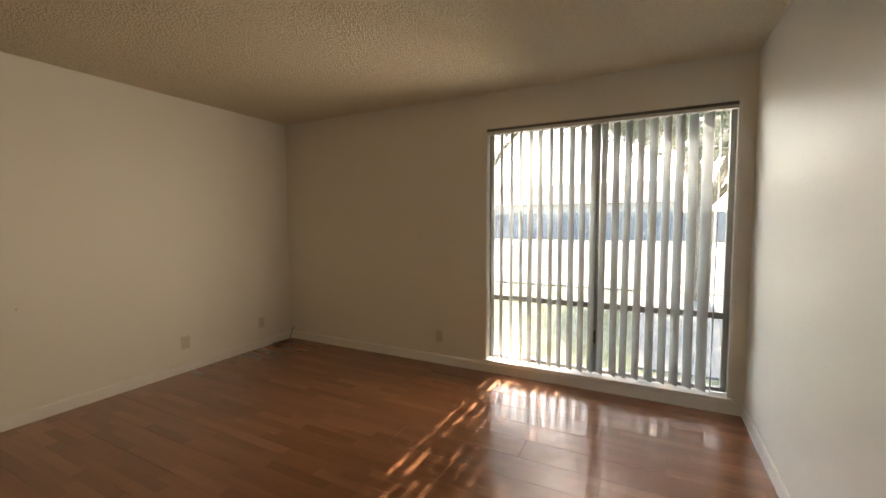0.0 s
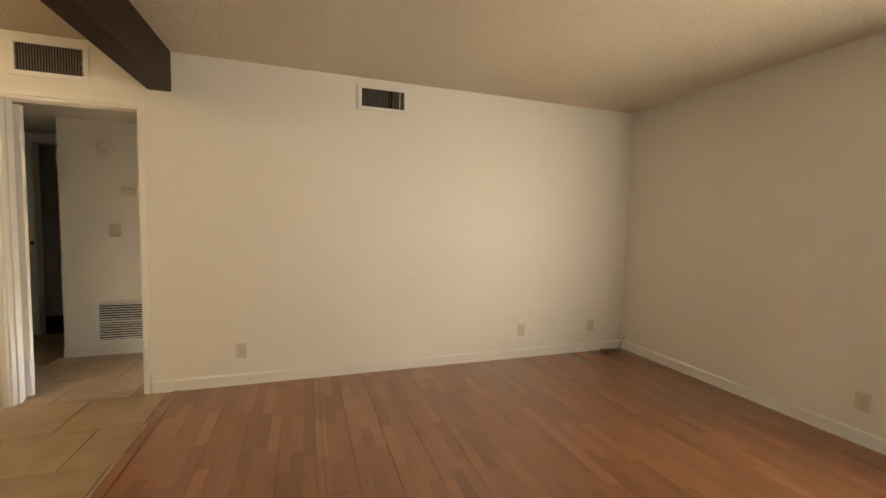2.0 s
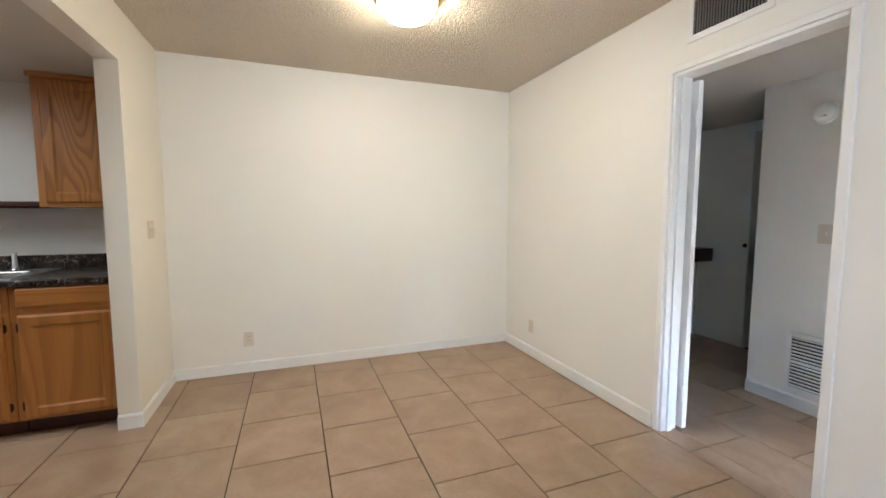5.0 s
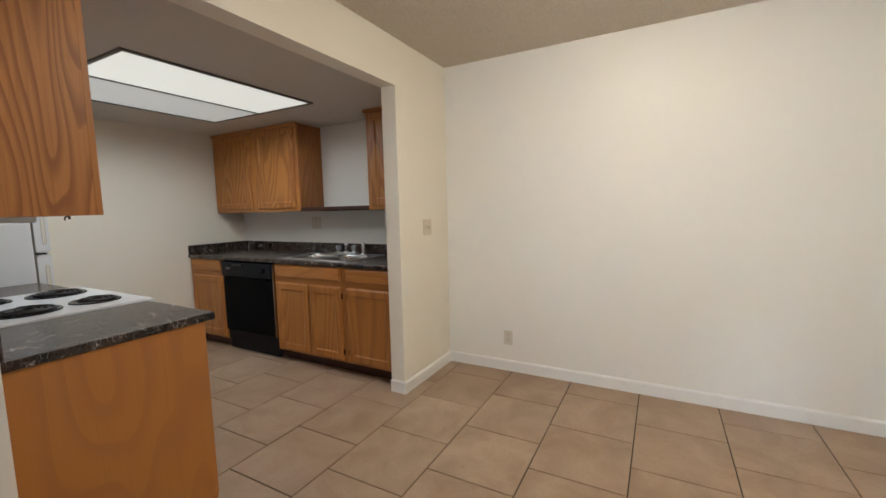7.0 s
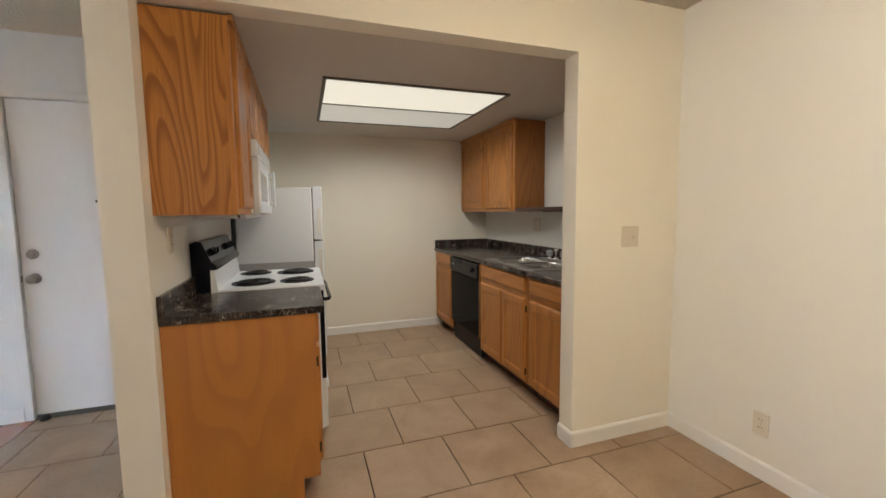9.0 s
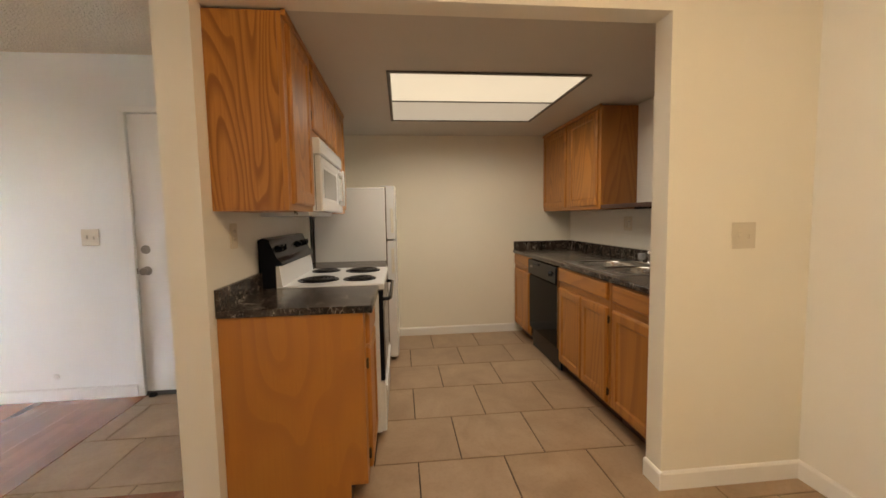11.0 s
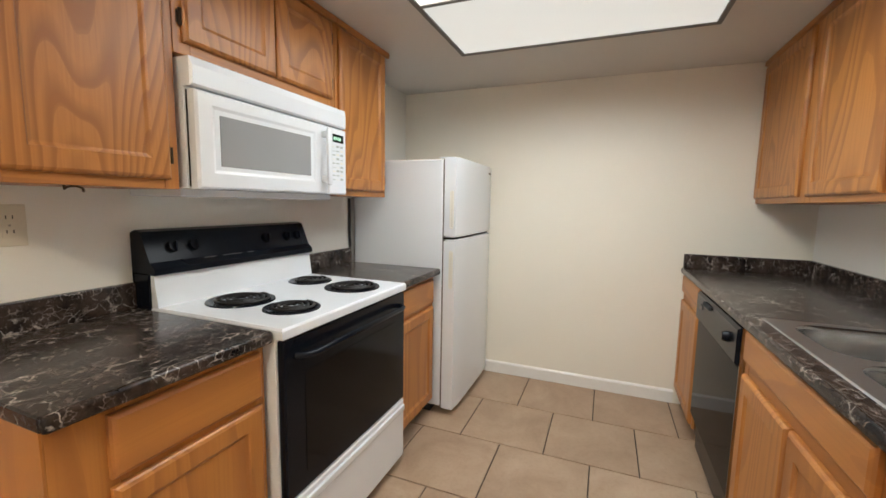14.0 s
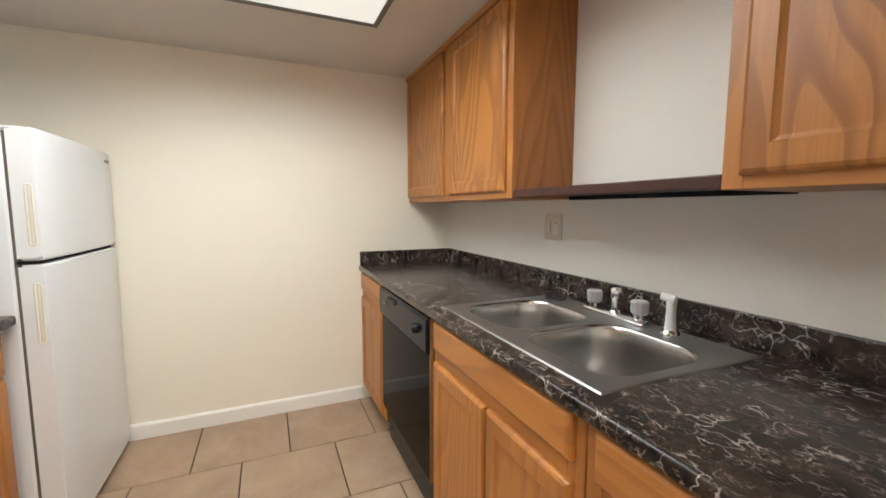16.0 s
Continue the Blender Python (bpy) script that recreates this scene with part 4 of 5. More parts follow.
panel_door(c, -0.316, 0.050, 1.758, UZ1 - 0.026, UN, s, hinge=-0.322)
panel_door(c, 0.057, 0.395, 1.758, UZ1 - 0.026, UN, s, hinge=0.401)
crown(c, -0.343, 0.425, UN, s, 0)
c, s = cabinet("wall_cabinet", 0.427, 0.892, UZ0, UZ1, KN - 0.001, UN, "honey oak wall cabinet beside the fridge", GU)
face_frame(c, 0.427, 0.892, UZ0, UZ1, UN, s, ((0.428, 0.470), (0.850, 0.891)), ((0.470, 0.850, UZ0, UZ0 + 0.04), (0.470, 0.850, UZ1 - 0.04, UZ1)))
panel_door(c, 0.448, 0.870, UZ0 + 0.028, UZ1 - 0.024, UN, s, hinge=0.876)
crown(c, 0.427, 0.910, UN, s, 0)
c, s = cabinet("wall_cabinet", 0.485, KE - 0.003, UZ0, UZ1, SB, US, "double honey oak wall cabinet over the dishwasher", GU, 0, OAK_SIDE)
face_frame(c, 0.485, KE, UZ0, UZ1, US, s, ((0.486, 0.53), (1.040, 1.158), (1.70, KE - 0.004)), ((0.53, 1.040, UZ0, UZ0 + 0.04), (1.158, 1.70, UZ0, UZ0 + 0.04), (0.53, 1.040, UZ1 - 0.04, UZ1), (1.158, 1.70, UZ1 - 0.04, UZ1)))
panel_door(c, 1.143, 1.722, UZ0 + 0.028, UZ1 - 0.024, US, s)
panel_door(c, 0.525, 1.056, UZ0 + 0.028, UZ1 - 0.024, US, s)
crown(c, 0.47, KE - 0.003, US, s, 1)
c, s = cabinet("wall_cabinet", KJ + 0.002, -0.320, UZ0, UZ1, SB, US, "honey oak wall cabinet beside the wing wall", GU, 0, OAK_SIDE)
face_frame(c, KJ, -0.320, UZ0, UZ1, US, s, ((KJ + 0.003, -0.735), (-0.365, -0.321)), ((-0.735, -0.365, UZ0, UZ0 + 0.04), (-0.735, -0.365, UZ1 - 0.04, UZ1)))
panel_door(c, -0.765, -0.360, UZ0 + 0.028, UZ1 - 0.024, US, s)
crown(c, KJ + 0.003, -0.306, US, s, 1)
shelf = thing("wall_shelf", (0.08, S, UZ0), "thin dark red wooden shelf between the wall cabinets", "shelf")
part("board", box((-0.318, SB, UZ0 + 0.012), (0.483, US - 0.022, UZ0 + 0.024), 0.001), MAHOGANY, shelf)
part("lip", box((-0.318, US - 0.022, UZ0 + 0.004), (0.483, US - 0.004, UZ0 + 0.034), 0.003), MAHOGANY, shelf, "worn front lip")
part("cleat", box((-0.318, SB, UZ0 - 0.004), (0.483, S + 0.02, UZ0 + 0.012), 0.001), BLACK, shelf)


# ---- worktops ----
def worktop(x0, x1, back, front, s, label, splash_end=None, hole=None):
    w = thing("worktop", ((x0 + x1) / 2, (back + front) / 2, CT0), label, "worktop", "worktops")
    if hole:
        hx0, hx1, hy0, hy1 = hole
        lo, hi = min(back, front), max(back, front)
        bm = bmesh.new()
        rings = [[bm.verts.new((x, y, z)) for x, y in ((a, c), (b, c), (b, d), (a, d))]
                 for a, b, c, d, z in ((hx0, hx1, hy0, hy1, CT1), (x0, x1, lo, hi, CT1), (x0, x1, lo, hi, CT0), (hx0, hx1, hy0, hy1, CT0))]
        for p, q in zip(rings, rings[1:] + rings[:1]):
            for k in range(4):
                bm.faces.new((p[k], p[(k + 1) % 4], q[(k + 1) % 4], q[k]))
        bmesh.ops.recalc_face_normals(bm, faces=bm.faces)
        part("slab", bm, STONE, w)
    else:
        part("slab", box((x0, back, CT0), (x1, front, CT1), 0.004), STONE, w)
    part("backsplash", box((x0, back + s * 0.0005, CT1 - 0.001), (x1, back + s * 0.02, 0.997), 0.003), STONE, w, "low matching upstand")
    part("front_edge", box((x0 + 0.001, front - s * 0.010, CT0 - 0.003), (x1 - 0.001, front + s * 0.010, CT1 + 0.0006), 0.0095, 4), STONE, w, "rounded nose of the worktop", True)
    if splash_end is not None:
        part("side_splash", box((splash_end, back + s * 0.021, CT1 - 0.001), (splash_end - 0.02, front, 0.997), 0.003), STONE, w, "matching end upstand")
    return w


worktop(-0.850, -0.321, KN - 0.001, -1.330, -1, "black marbled laminate worktop beside the stove")
worktop(0.469, 0.965, KN - 0.001, -1.330, -1, "black marbled laminate worktop between stove and fridge")
SK = (-0.275, 0.465, -3.235, -2.775)
worktop(KJ + 0.002, KE - 0.002, SB, -2.697, 1, "long black marbled laminate worktop with a sink cut in", KE - 0.003, SK)

# ---- sink ----
sink = thing("kitchen_sink", (0.09, -3.0, CT1), "double bowl stainless steel sink set into the worktop", "sink")


def bowl_ring(cx, cy, hx, hy, r, z, n=6):
    pts = []
    for qx, qy, a0 in ((1, 1, 0), (-1, 1, 90), (-1, -1, 180), (1, -1, 270)):
        for k in range(n + 1):
            a = radians(a0 + 90 * k / n)
            pts.append((cx + qx * (hx - r) + r * math.cos(a), cy + qy * (hy - r) + r * math.sin(a), z))
    return pts


def bowl(cx, cy, hx, hy):
    bm = bmesh.new()
    levels = [(1.0, 0.003, 0.095), (0.985, 0.0, 0.095), (0.972, -0.008, 0.095), (0.955, -0.05, 0.10), (0.93, -0.125, 0.10), (0.905, -0.150, 0.10), (0.855, -0.170, 0.09), (0.77, -0.181, 0.08), (0.6, -0.185, 0.07), (0.25, -0.187, 0.03)]
    rows = [[bm.verts.new(p) for p in bowl_ring(cx, cy, hx * k, hy * k, min(r, hy * k * 0.98), CT1 + dz)] for k, dz, r in levels]
    for r0, r1 in zip(rows, rows[1:]):
        for i in range(len(r0)):
            bm.faces.new((r0[i], r1[i], r1[(i + 1) % len(r0)], r0[(i + 1) % len(r0)]))
    bm.faces.new(rows[-1])
    return bm


BOWLS = ((0.282, -2.975, 0.168, 0.176), (-0.093, -2.975, 0.176, 0.176))


def deck():
    """The flat rim: each bowl's rounded edge joined to its own rectangle of the deck, and a turned-down lip."""
    bm = bmesh.new()
    x0, x1, y0, y1, z = -0.300, 0.490, -3.268, -2.748, CT1 + 0.004
    for (cx, cy, hx, hy), xa, xb in ((BOWLS[0], 0.095, x1), (BOWLS[1], x0, 0.095)):
        ring = bowl_ring(cx, cy, hx, hy, 0.095, z)
        inner = [bm.verts.new(p) for p in ring]
        outer = []
        for i, (px, py, pz) in enumerate(ring):
            dx, dy = (px - cx) / hx, (py - cy) / hy
            if i % 7 == 3:
                ox, oy = (xb if dx > 0 else xa), (y1 if dy > 0 else y0)
            elif abs(dx) >= abs(dy) and i % 7 != 3 and abs(dx) > 0.985 or (i % 7 in (0, 1, 2) and i // 7 in (0, 2)) or (i % 7 in (4, 5, 6) and i // 7 in (1, 3)):
                ox, oy = (xb if dx > 0 else xa), py
            else:
                ox, oy = px, (y1 if dy > 0 else y0)
            outer.append(bm.verts.new((ox, oy, z)))
        for i in range(len(ring)):
            k = (i + 1) % len(ring)
            bm.faces.new((inner[i], outer[i], outer[k], inner[k]))
    bmesh.ops.remove_doubles(bm, verts=bm.verts, dist=0.0002)
    c = [bm.verts.new(p) for p in ((x0, y0, z), (x1, y0, z), (x1, y1, z), (x0, y1, z))]
    d = [bm.verts.new((v.co.x + (0.004 if v.co.x > 0 else -0.004), v.co.y + (0.004 if v.co.y > -3 else -0.004), CT1 + 0.0005)) for v in c]
    for i in range(4):
        bm.faces.new((c[i], c[(i + 1) % 4], d[(i + 1) % 4], d[i]))
    bmesh.ops.recalc_face_normals(bm, faces=bm.faces)
    return bm


part("rim", deck(), STEEL_RIM, sink, "flat steel rim")
for b in BOWLS:
    bw = part("bowl", bowl(*b), STEEL, sink, "deep rounded steel bowl", True)
    part("drain", lathe((b[0], b[1], CT1 - 0.186), [(0.045, 0.001), (0.042, 0.004), (0.03, 0.0), (0.0, -0.002)], 24), CHROME, bw, "round drain", True)
plug = solid("sink_plug", lathe((0.425, -3.222, CT1 + 0.004), [(0, 0.014), (0.012, 0.014), (0.016, 0.008), (0.040, 0.008), (0.043, 0.003), (0.043, 0), (0, 0)], 24), RUBBER, "black rubber sink plug lying on the rim", "plug", smooth=True)

tap = thing("kitchen_faucet", (0.118, -3.215, CT1 + 0.004), "chrome faucet base with a short post and two clear knobs", "faucet")
part("base", box((-0.012, -3.252, CT1 + 0.0045), (0.248, -3.20, CT1 + 0.020), 0.007), CHROME, tap, "chrome base plate", True)
part("post", lathe((0.118, -3.226, CT1 + 0.018), [(0.022, 0.0), (0.020, 0.006), (0.013, 0.012), (0.012, 0.045), (0.016, 0.052), (0.017, 0.078), (0.013, 0.084), (0.0, 0.085)], 24), CHROME, tap, "short chrome post", True)
for x in (0.022, 0.214):
    part("stem", tube((x, -3.226, CT1 + 0.018), (x, -3.226, CT1 + 0.034), 0.016, 20), CHROME, tap, "", True)
    part("knob", lathe((x, -3.226, CT1 + 0.034), [(0, 0.0), (0.020, 0.0), (0.026, 0.006), (0.028, 0.040), (0.024, 0.045), (0.0, 0.044)], 10), ACRYLIC, tap, "clear acrylic knob")
spray = thing("sink_sprayer", (-0.088, -3.225, CT1 + 0.004), "white side sprayer standing in a chrome collar", "sprayer")
part("collar", lathe((-0.088, -3.225, CT1 + 0.0045), [(0, 0.012), (0.020, 0.012), (0.026, 0.006), (0.028, 0.0)], 24), CHROME, spray, "chrome collar", True)
part("handle", lathe((-0.088, -3.225, CT1 + 0.014), [(0, 0), (0.016, 0), (0.014, 0.03), (0.013, 0.07), (0.015, 0.088), (0, 0.09)], 20), WHITE_PLASTIC, spray, "white plastic handle", True)
part("nozzle", tube((-0.100, -3.226, CT1 + 0.106), (-0.062, -3.216, CT1 + 0.112), 0.013, 16, 0.011), WHITE_PLASTIC, spray, "white spray head", True)

# ---- dishwasher ----
dx0, dx1, dy = 0.503, 1.208, -2.700
dw = thing("dishwasher", ((dx0 + dx1) / 2, -3.0, 0), "black built-in dishwasher under the worktop", "dishwasher")
part("tub", box((dx0, -3.30, 0.10), (dx1, dy - 0.025, CT0 - 0.004)), BLACK, dw)
part("door", box((dx0 + 0.004, dy - 0.024, 0.20), (dx1 - 0.004, dy, 0.715), 0.006), DW_DOOR, dw, "glossy black door panel")
cp = part("control_panel", stack([(dx0 + 0.004, dx1 - 0.004, 0.72, 0.862, dy - 0.02), (dx0 + 0.004, dx1 - 0.004, 0.72, 0.862, dy + 0.004), (dx0 + 0.012, dx1 - 0.012, 0.728, 0.852, dy + 0.014)]), BLACK, dw, "black control panel")
part("knob", lathe((dx0 + 0.12, dy + 0.014, 0.795), [(0, 0.022), (0.014, 0.022), (0.019, 0.016), (0.022, 0.0)], 24, "y"), BLACK, cp, "black dial", True)
part("latch", box((dx0 + 0.40, dy + 0.012, 0.825), (dx0 + 0.52, dy + 0.024, 0.845), 0.004), RUBBER, cp)
part("button", box((dx1 - 0.14, dy + 0.013, 0.79), (dx1 - 0.08, dy + 0.018, 0.81), 0.002), VENT_METAL, cp, "grey push button")
part("trim", box((dx0 - 0.001, dy - 0.02, 0.20), (dx0 + 0.003, dy + 0.001, 0.862)), STEEL, dw, "pale metal edge")
part("toe_panel", box((dx0 + 0.004, dy - 0.05, 0.012), (dx1 - 0.004, dy - 0.035, 0.195), 0.003), BLACK, dw)

# ---- stove ----
sx0, sx1, sf = -0.318, 0.466, -1.356
stove = thing("electric_stove", ((sx0 + sx1) / 2, -1.03, 0), "white electric stove with black oven door and four coil burners", "stove")
part("body", box((sx0 + 0.003, KN - 0.012, 0.05), (sx1 - 0.003, -1.335, 0.882), 0.003), WHITE, stove, "white enamel sides")
part("plinth", box((sx0 + 0.02, KN - 0.05, 0), (sx1 - 0.02, -1.29, 0.05)), BLACK, stove)
part("cooktop", stack([(sx0, sx1, sf - 0.012, -0.775, 0.882), (sx0, sx1, sf - 0.012, -0.775, 0.908), (sx0 + 0.006, sx1 - 0.006, sf - 0.006, -0.775, 0.915)], "z"), WHITE, stove, "white enamel cooktop")
# sloped white riser and black backguard
bm = bmesh.new()
prof = [(-0.822, 0.913), (-0.806, 1.030), (-0.715, 1.030), (-0.715, 0.913)]
ends = [[bm.verts.new((x, y, z)) for y, z in prof] for x in (sx0 + 0.004, sx1 - 0.004)]
for i in range(4):
    bm.faces.new((ends[0][i], ends[0][(i + 1) % 4], ends[1][(i + 1) % 4], ends[1][i]))
bm.faces.new(ends[0][::-1])
bm.faces.new(ends[1])
bmesh.ops.recalc_face_normals(bm, faces=bm.faces)
part("riser", bm, WHITE, stove, "white sloped riser")
bm = bmesh.new()
prof = [(-0.704, 0.90), (-0.704, 1.170), (-0.73, 1.181), (-0.758, 1.174), (-0.800, 1.070), (-0.822, 1.050), (-0.822, 1.028), (-0.714, 1.028), (-0.714, 0.90)]
ends = [[bm.verts.new((x, y, z)) for y, z in prof] for x in (sx0 - 0.002, sx1 + 0.002)]
k = len(prof)
for i in range(k):
    bm.faces.new((ends[0][i], ends[0][(i + 1) % k], ends[1][(i + 1) % k], ends[1][i]))
bm.faces.new(ends[0][::-1])
bm.faces.new(ends[1])
bmesh.ops.recalc_face_normals(bm, faces=bm.faces)
bg = part("backguard", bm, BLACK, stove, "glossy black control backguard")
for x in (sx0 - 0.002, sx1 + 0.002 - 0.012):
    part("end_cap", box((x, -0.79, 0.90), (x + 0.012, -0.704, 1.035), 0.003), BLACK, bg)
nrm = Vector((0, -0.94, 0.33)).normalized()
for x in (sx0 + 0.09, sx0 + 0.17, 0.20, 0.33, 0.40):
    p = Vector((x, -0.781, 1.117))
    part("knob", join(tube(p, p + nrm * 0.016, 0.022, 20, 0.019), box(p + nrm * 0.016 + Vector((-0.004, -0.012, -0.016)), p + nrm * 0.016 + Vector((0.004, 0.0, 0.018)), 0.002)), BLACK, bg, "black control knob", True)
for x, w in ((-0.12, 0.05), (-0.04, 0.09), (0.08, 0.03)):
    part("marking", box((x, -0.806, 1.066), (x + w, -0.796, 1.0685)), VENT_METAL, bg)
for bx, by, r in ((-0.112, -1.215, 0.082), (0.275, -1.200, 0.104), (-0.110, -0.973, 0.104), (0.305, -0.945, 0.082)):
    burner = part("burner", lathe((bx, by, 0.9145), [(r + 0.016, 0.0), (r + 0.014, 0.005), (r + 0.006, 0.006), (r * 0.95, 0.001), (r * 0.4, -0.0), (0.0, -0.0)], 40), BLACK, stove, "black drip pan", True)
    pts = []
    turns = 4 if r > 0.09 else 3
    for i in range(turns * 28 + 1):
        a = 2 * math.pi * i / 28
        rr = 0.018 + (r - 0.022) * i / (turns * 28)
        pts.append((bx + rr * math.cos(a), by + rr * math.sin(a), 0.9235))
    part("coil", sweep(pts, 0.0052, 7), COIL, burner, "spiral heating coil", True)
    part("support", join(*[box((bx - r * 0.9, by - 0.0015, 0.9165), (bx + r * 0.9, by + 0.0015, 0.919))]), CHROME, burner)
od = part("oven_door", box((sx0 + 0.012, sf + 0.03, 0.352), (sx1 - 0.002, sf - 0.004, 0.872), 0.005), BLACK, stove, "black oven door")
part("glass", box((sx0 + 0.10, sf - 0.004, 0.41), (sx1 - 0.09, sf - 0.0055, 0.75)), BLACK_GLASS, od, "dark glass window")
part("handle", sweep([(sx0 + 0.06, sf - 0.003, 0.815), (sx0 + 0.075, sf - 0.032, 0.815), (sx0 + 0.11, sf - 0.042, 0.815), (sx1 - 0.10, sf - 0.042, 0.815), (sx1 - 0.065, sf - 0.032, 0.815), (sx1 - 0.05, sf - 0.003, 0.815)], 0.011, 12), BLACK, od, "black bar handle", True)
dr = part("drawer", stack([(sx0 + 0.012, sx1 - 0.002, 0.055, 0.344, sf + 0.03), (sx0 + 0.012, sx1 - 0.002, 0.055, 0.344, sf), (sx0 + 0.018, sx1 - 0.008, 0.061, 0.338, sf - 0.006)]), WHITE, stove, "white storage drawer")
part("grip", box((sx0 + 0.02, sf - 0.016, 0.292), (sx1 - 0.01, sf - 0.004, 0.322), 0.005), WHITE, dr, "rolled drawer grip")

# ---- microwave ----
mx0, mx1, mf, mz0, mz1 = -0.327, 0.448, -1.016, 1.318, 1.716
mw = thing("microwave_oven", ((mx0 + mx1) / 2, -0.87, mz0), "white over-the-range microwave hung under the short cabinet", "microwave")
part("body", box((mx0, KN - 0.002, mz0 + 0.004), (mx1, mf, mz1 - 0.001), 0.003), WHITE, mw, "white case")
part("underside", box((mx0 - 0.0, -0.98, mz0 - 0.022), (mx1 - 0.03, KN - 0.03, mz0 + 0.003), 0.003), WHITE, mw, "white underside plate with lamp and filters")
part("vent_hood", stack([(mx0, mx1, 1.628, mz1 - 0.003, mf + 0.002), (mx0, mx1, 1.628, mz1 - 0.003, mf - 0.030), (mx0 + 0.006, mx1 - 0.006, 1.634, mz1 - 0.028, mf - 0.038)]), WHITE, mw, "white top vent strip")
for i in range(14):
    part("vent_slot", box((mx0 + 0.05 + i * 0.048, mf - 0.028, mz1 - 0.005), (mx0 + 0.085 + i * 0.048, mf - 0.018, mz1 - 0.0015)), GAP_SHADE, mw)
DXR = 0.312
md = part("door", stack([(mx0 + 0.012, DXR, mz0 + 0.003, 1.622, mf + 0.002), (mx0 + 0.012, DXR, mz0 + 0.003, 1.622, mf - 0.028), (mx0 + 0.020, DXR - 0.006, mz0 + 0.010, 1.614, mf - 0.036),
                         (-0.262, 0.228, 1.372, 1.582, mf - 0.037), (-0.252, 0.218, 1.382, 1.572, mf - 0.033)]), WHITE, mw, "white microwave door")
part("window", box((-0.232, mf - 0.031, 1.396), (0.200, mf - 0.0345, 1.557), 0.001), GREY_SCREEN, md, "grey meshed window")
part("handle", join(box((0.262, mf - 0.078, 1.362), (0.292, mf - 0.062, 1.603), 0.007), box((0.266, mf - 0.066, 1.566), (0.288, mf - 0.034, 1.592), 0.004), box((0.266, mf - 0.066, 1.373), (0.288, mf - 0.034, 1.399), 0.004)), WHITE, md, "white vertical bar handle", True)
pn = part("control_panel", stack([(DXR + 0.002, mx1, mz0 + 0.003, 1.622, mf + 0.002), (DXR + 0.002, mx1, mz0 + 0.003, 1.622, mf - 0.028), (DXR + 0.008, mx1 - 0.006, mz0 + 0.010, 1.614, mf - 0.036)]), WHITE, mw, "white keypad panel")
dp = part("display", box((0.345, mf - 0.036, 1.558), (0.425, mf - 0.0375, 1.594)), BLACK_GLASS, pn, "dark display")
for i in range(4):
    part("digit", box((0.352 + i * 0.014, mf - 0.0375, 1.568), (0.360 + i * 0.014, mf - 0.038, 1.582)), LED, dp)
r = random.Random(3)
for row in range(9):
    for col in range(3):
        x = 0.343 + col * 0.029
        z = 1.535 - row * 0.0185
        part("button", box((x, mf - 0.036, z), (x + 0.020, mf - 0.0368, z + r.choice((0.003, 0.005, 0.009)))), KEY_MARK if (row + col) % 3 else GRIP, pn)
# dark strip paints the shade in the gap beside the door
part("edge_gap", box((mx0 + 0.006, mf - 0.001, mz0 + 0.01), (mx0 + 0.010, mf - 0.003, 1.62)), GAP_SHADE, mw)

# ---- fridge ----
rx0, rx1, rt = 0.982, 1.728, 1.554
fridge = thing("refrigerator", ((rx0 + rx1) / 2, -1.03, 0), "white top-freezer refrigerator at the end of the counter", "refrigerator")
part("body", box((rx0, KN - 0.03, 0.05), (rx1, -1.338, rt - 0.012), 0.008), WHITE, fridge, "white enamel case")
part("plinth", box((rx0 + 0.01, KN - 0.08, 0.001), (rx1 - 0.01, -1.27, 0.05)), RUBBER, fridge, "dark base grille")


def fridge_door(z0, z1):
    """A door with a bowed, rounded front."""
    bm = bmesh.new()
    n = 12
    front = []
    for i in range(n + 1):
        u = i / n
        y = -1.418 - 0.012 * (1 - (2 * u - 1) ** 6)
        front.append((rx0 + 0.001 + (rx1 - rx0 - 0.002) * u, y))
    outline = [(rx0 + 0.001, -1.348)] + front + [(rx1 - 0.001, -1.348)]
    lo = [bm.verts.new((x, y, z0)) for x, y in outline]
    hi = [bm.verts.new((x, y, z1)) for x, y in outline]
    m = len(outline)
    for i in range(m):
        bm.faces.new((lo[i], lo[(i + 1) % m], hi[(i + 1) % m], hi[i]))
    bm.faces.new(lo[::-1])
    bm.faces.new(hi)
    bmesh.ops.recalc_face_normals(bm, faces=bm.faces)
    rim = [e for e in bm.edges if abs(e.verts[0].co.z - e.verts[1].co.z) < 1e-6]
    bmesh.ops.bevel(bm, geom=rim, offset=0.008, segments=2, affect="EDGES")
    return bm


for nm, z0, z1, h0, h1 in (("freezer_door", 1.092, rt, 1.146, 1.359), ("fridge_door", 0.035, 1.078, 0.792, 1.010)):
    d = part(nm, fridge_door(z0, z1), WHITE, fridge, "white enamel door", True)
    ring = [2 * math.pi * (k + 0.5) / 20 for k in range(20)]
    part("handle", join(sweep([(rx0 + 0.0015, -1.395 + 0.009 * math.cos(a), (h1 - 0.009 if math.sin(a) > 0 else h0 + 0.009) + 0.009 * math.sin(a)) for a in ring], 0.0036, 8, True),
                        box((rx0 + 0.0004, -1.400, h0 + 0.006), (rx0 + 0.006, -1.390, h1 - 0.006), 0.002)), GRIP, d, "yellowed cream grip in the door's edge")
part("gasket", boxes(((rx0 + 0.006, -1.350, 0.04), (rx1 - 0.006, -1.337, rt - 0.014))), VENT_METAL, fridge, "grey door gasket")
# dark strip paints the shade between the freezer and fridge doors
part("gap_trim", box((rx0 + 0.002, -1.400, 1.080), (rx1 - 0.004, -1.345, 1.090)), GAP_SHADE, fridge)
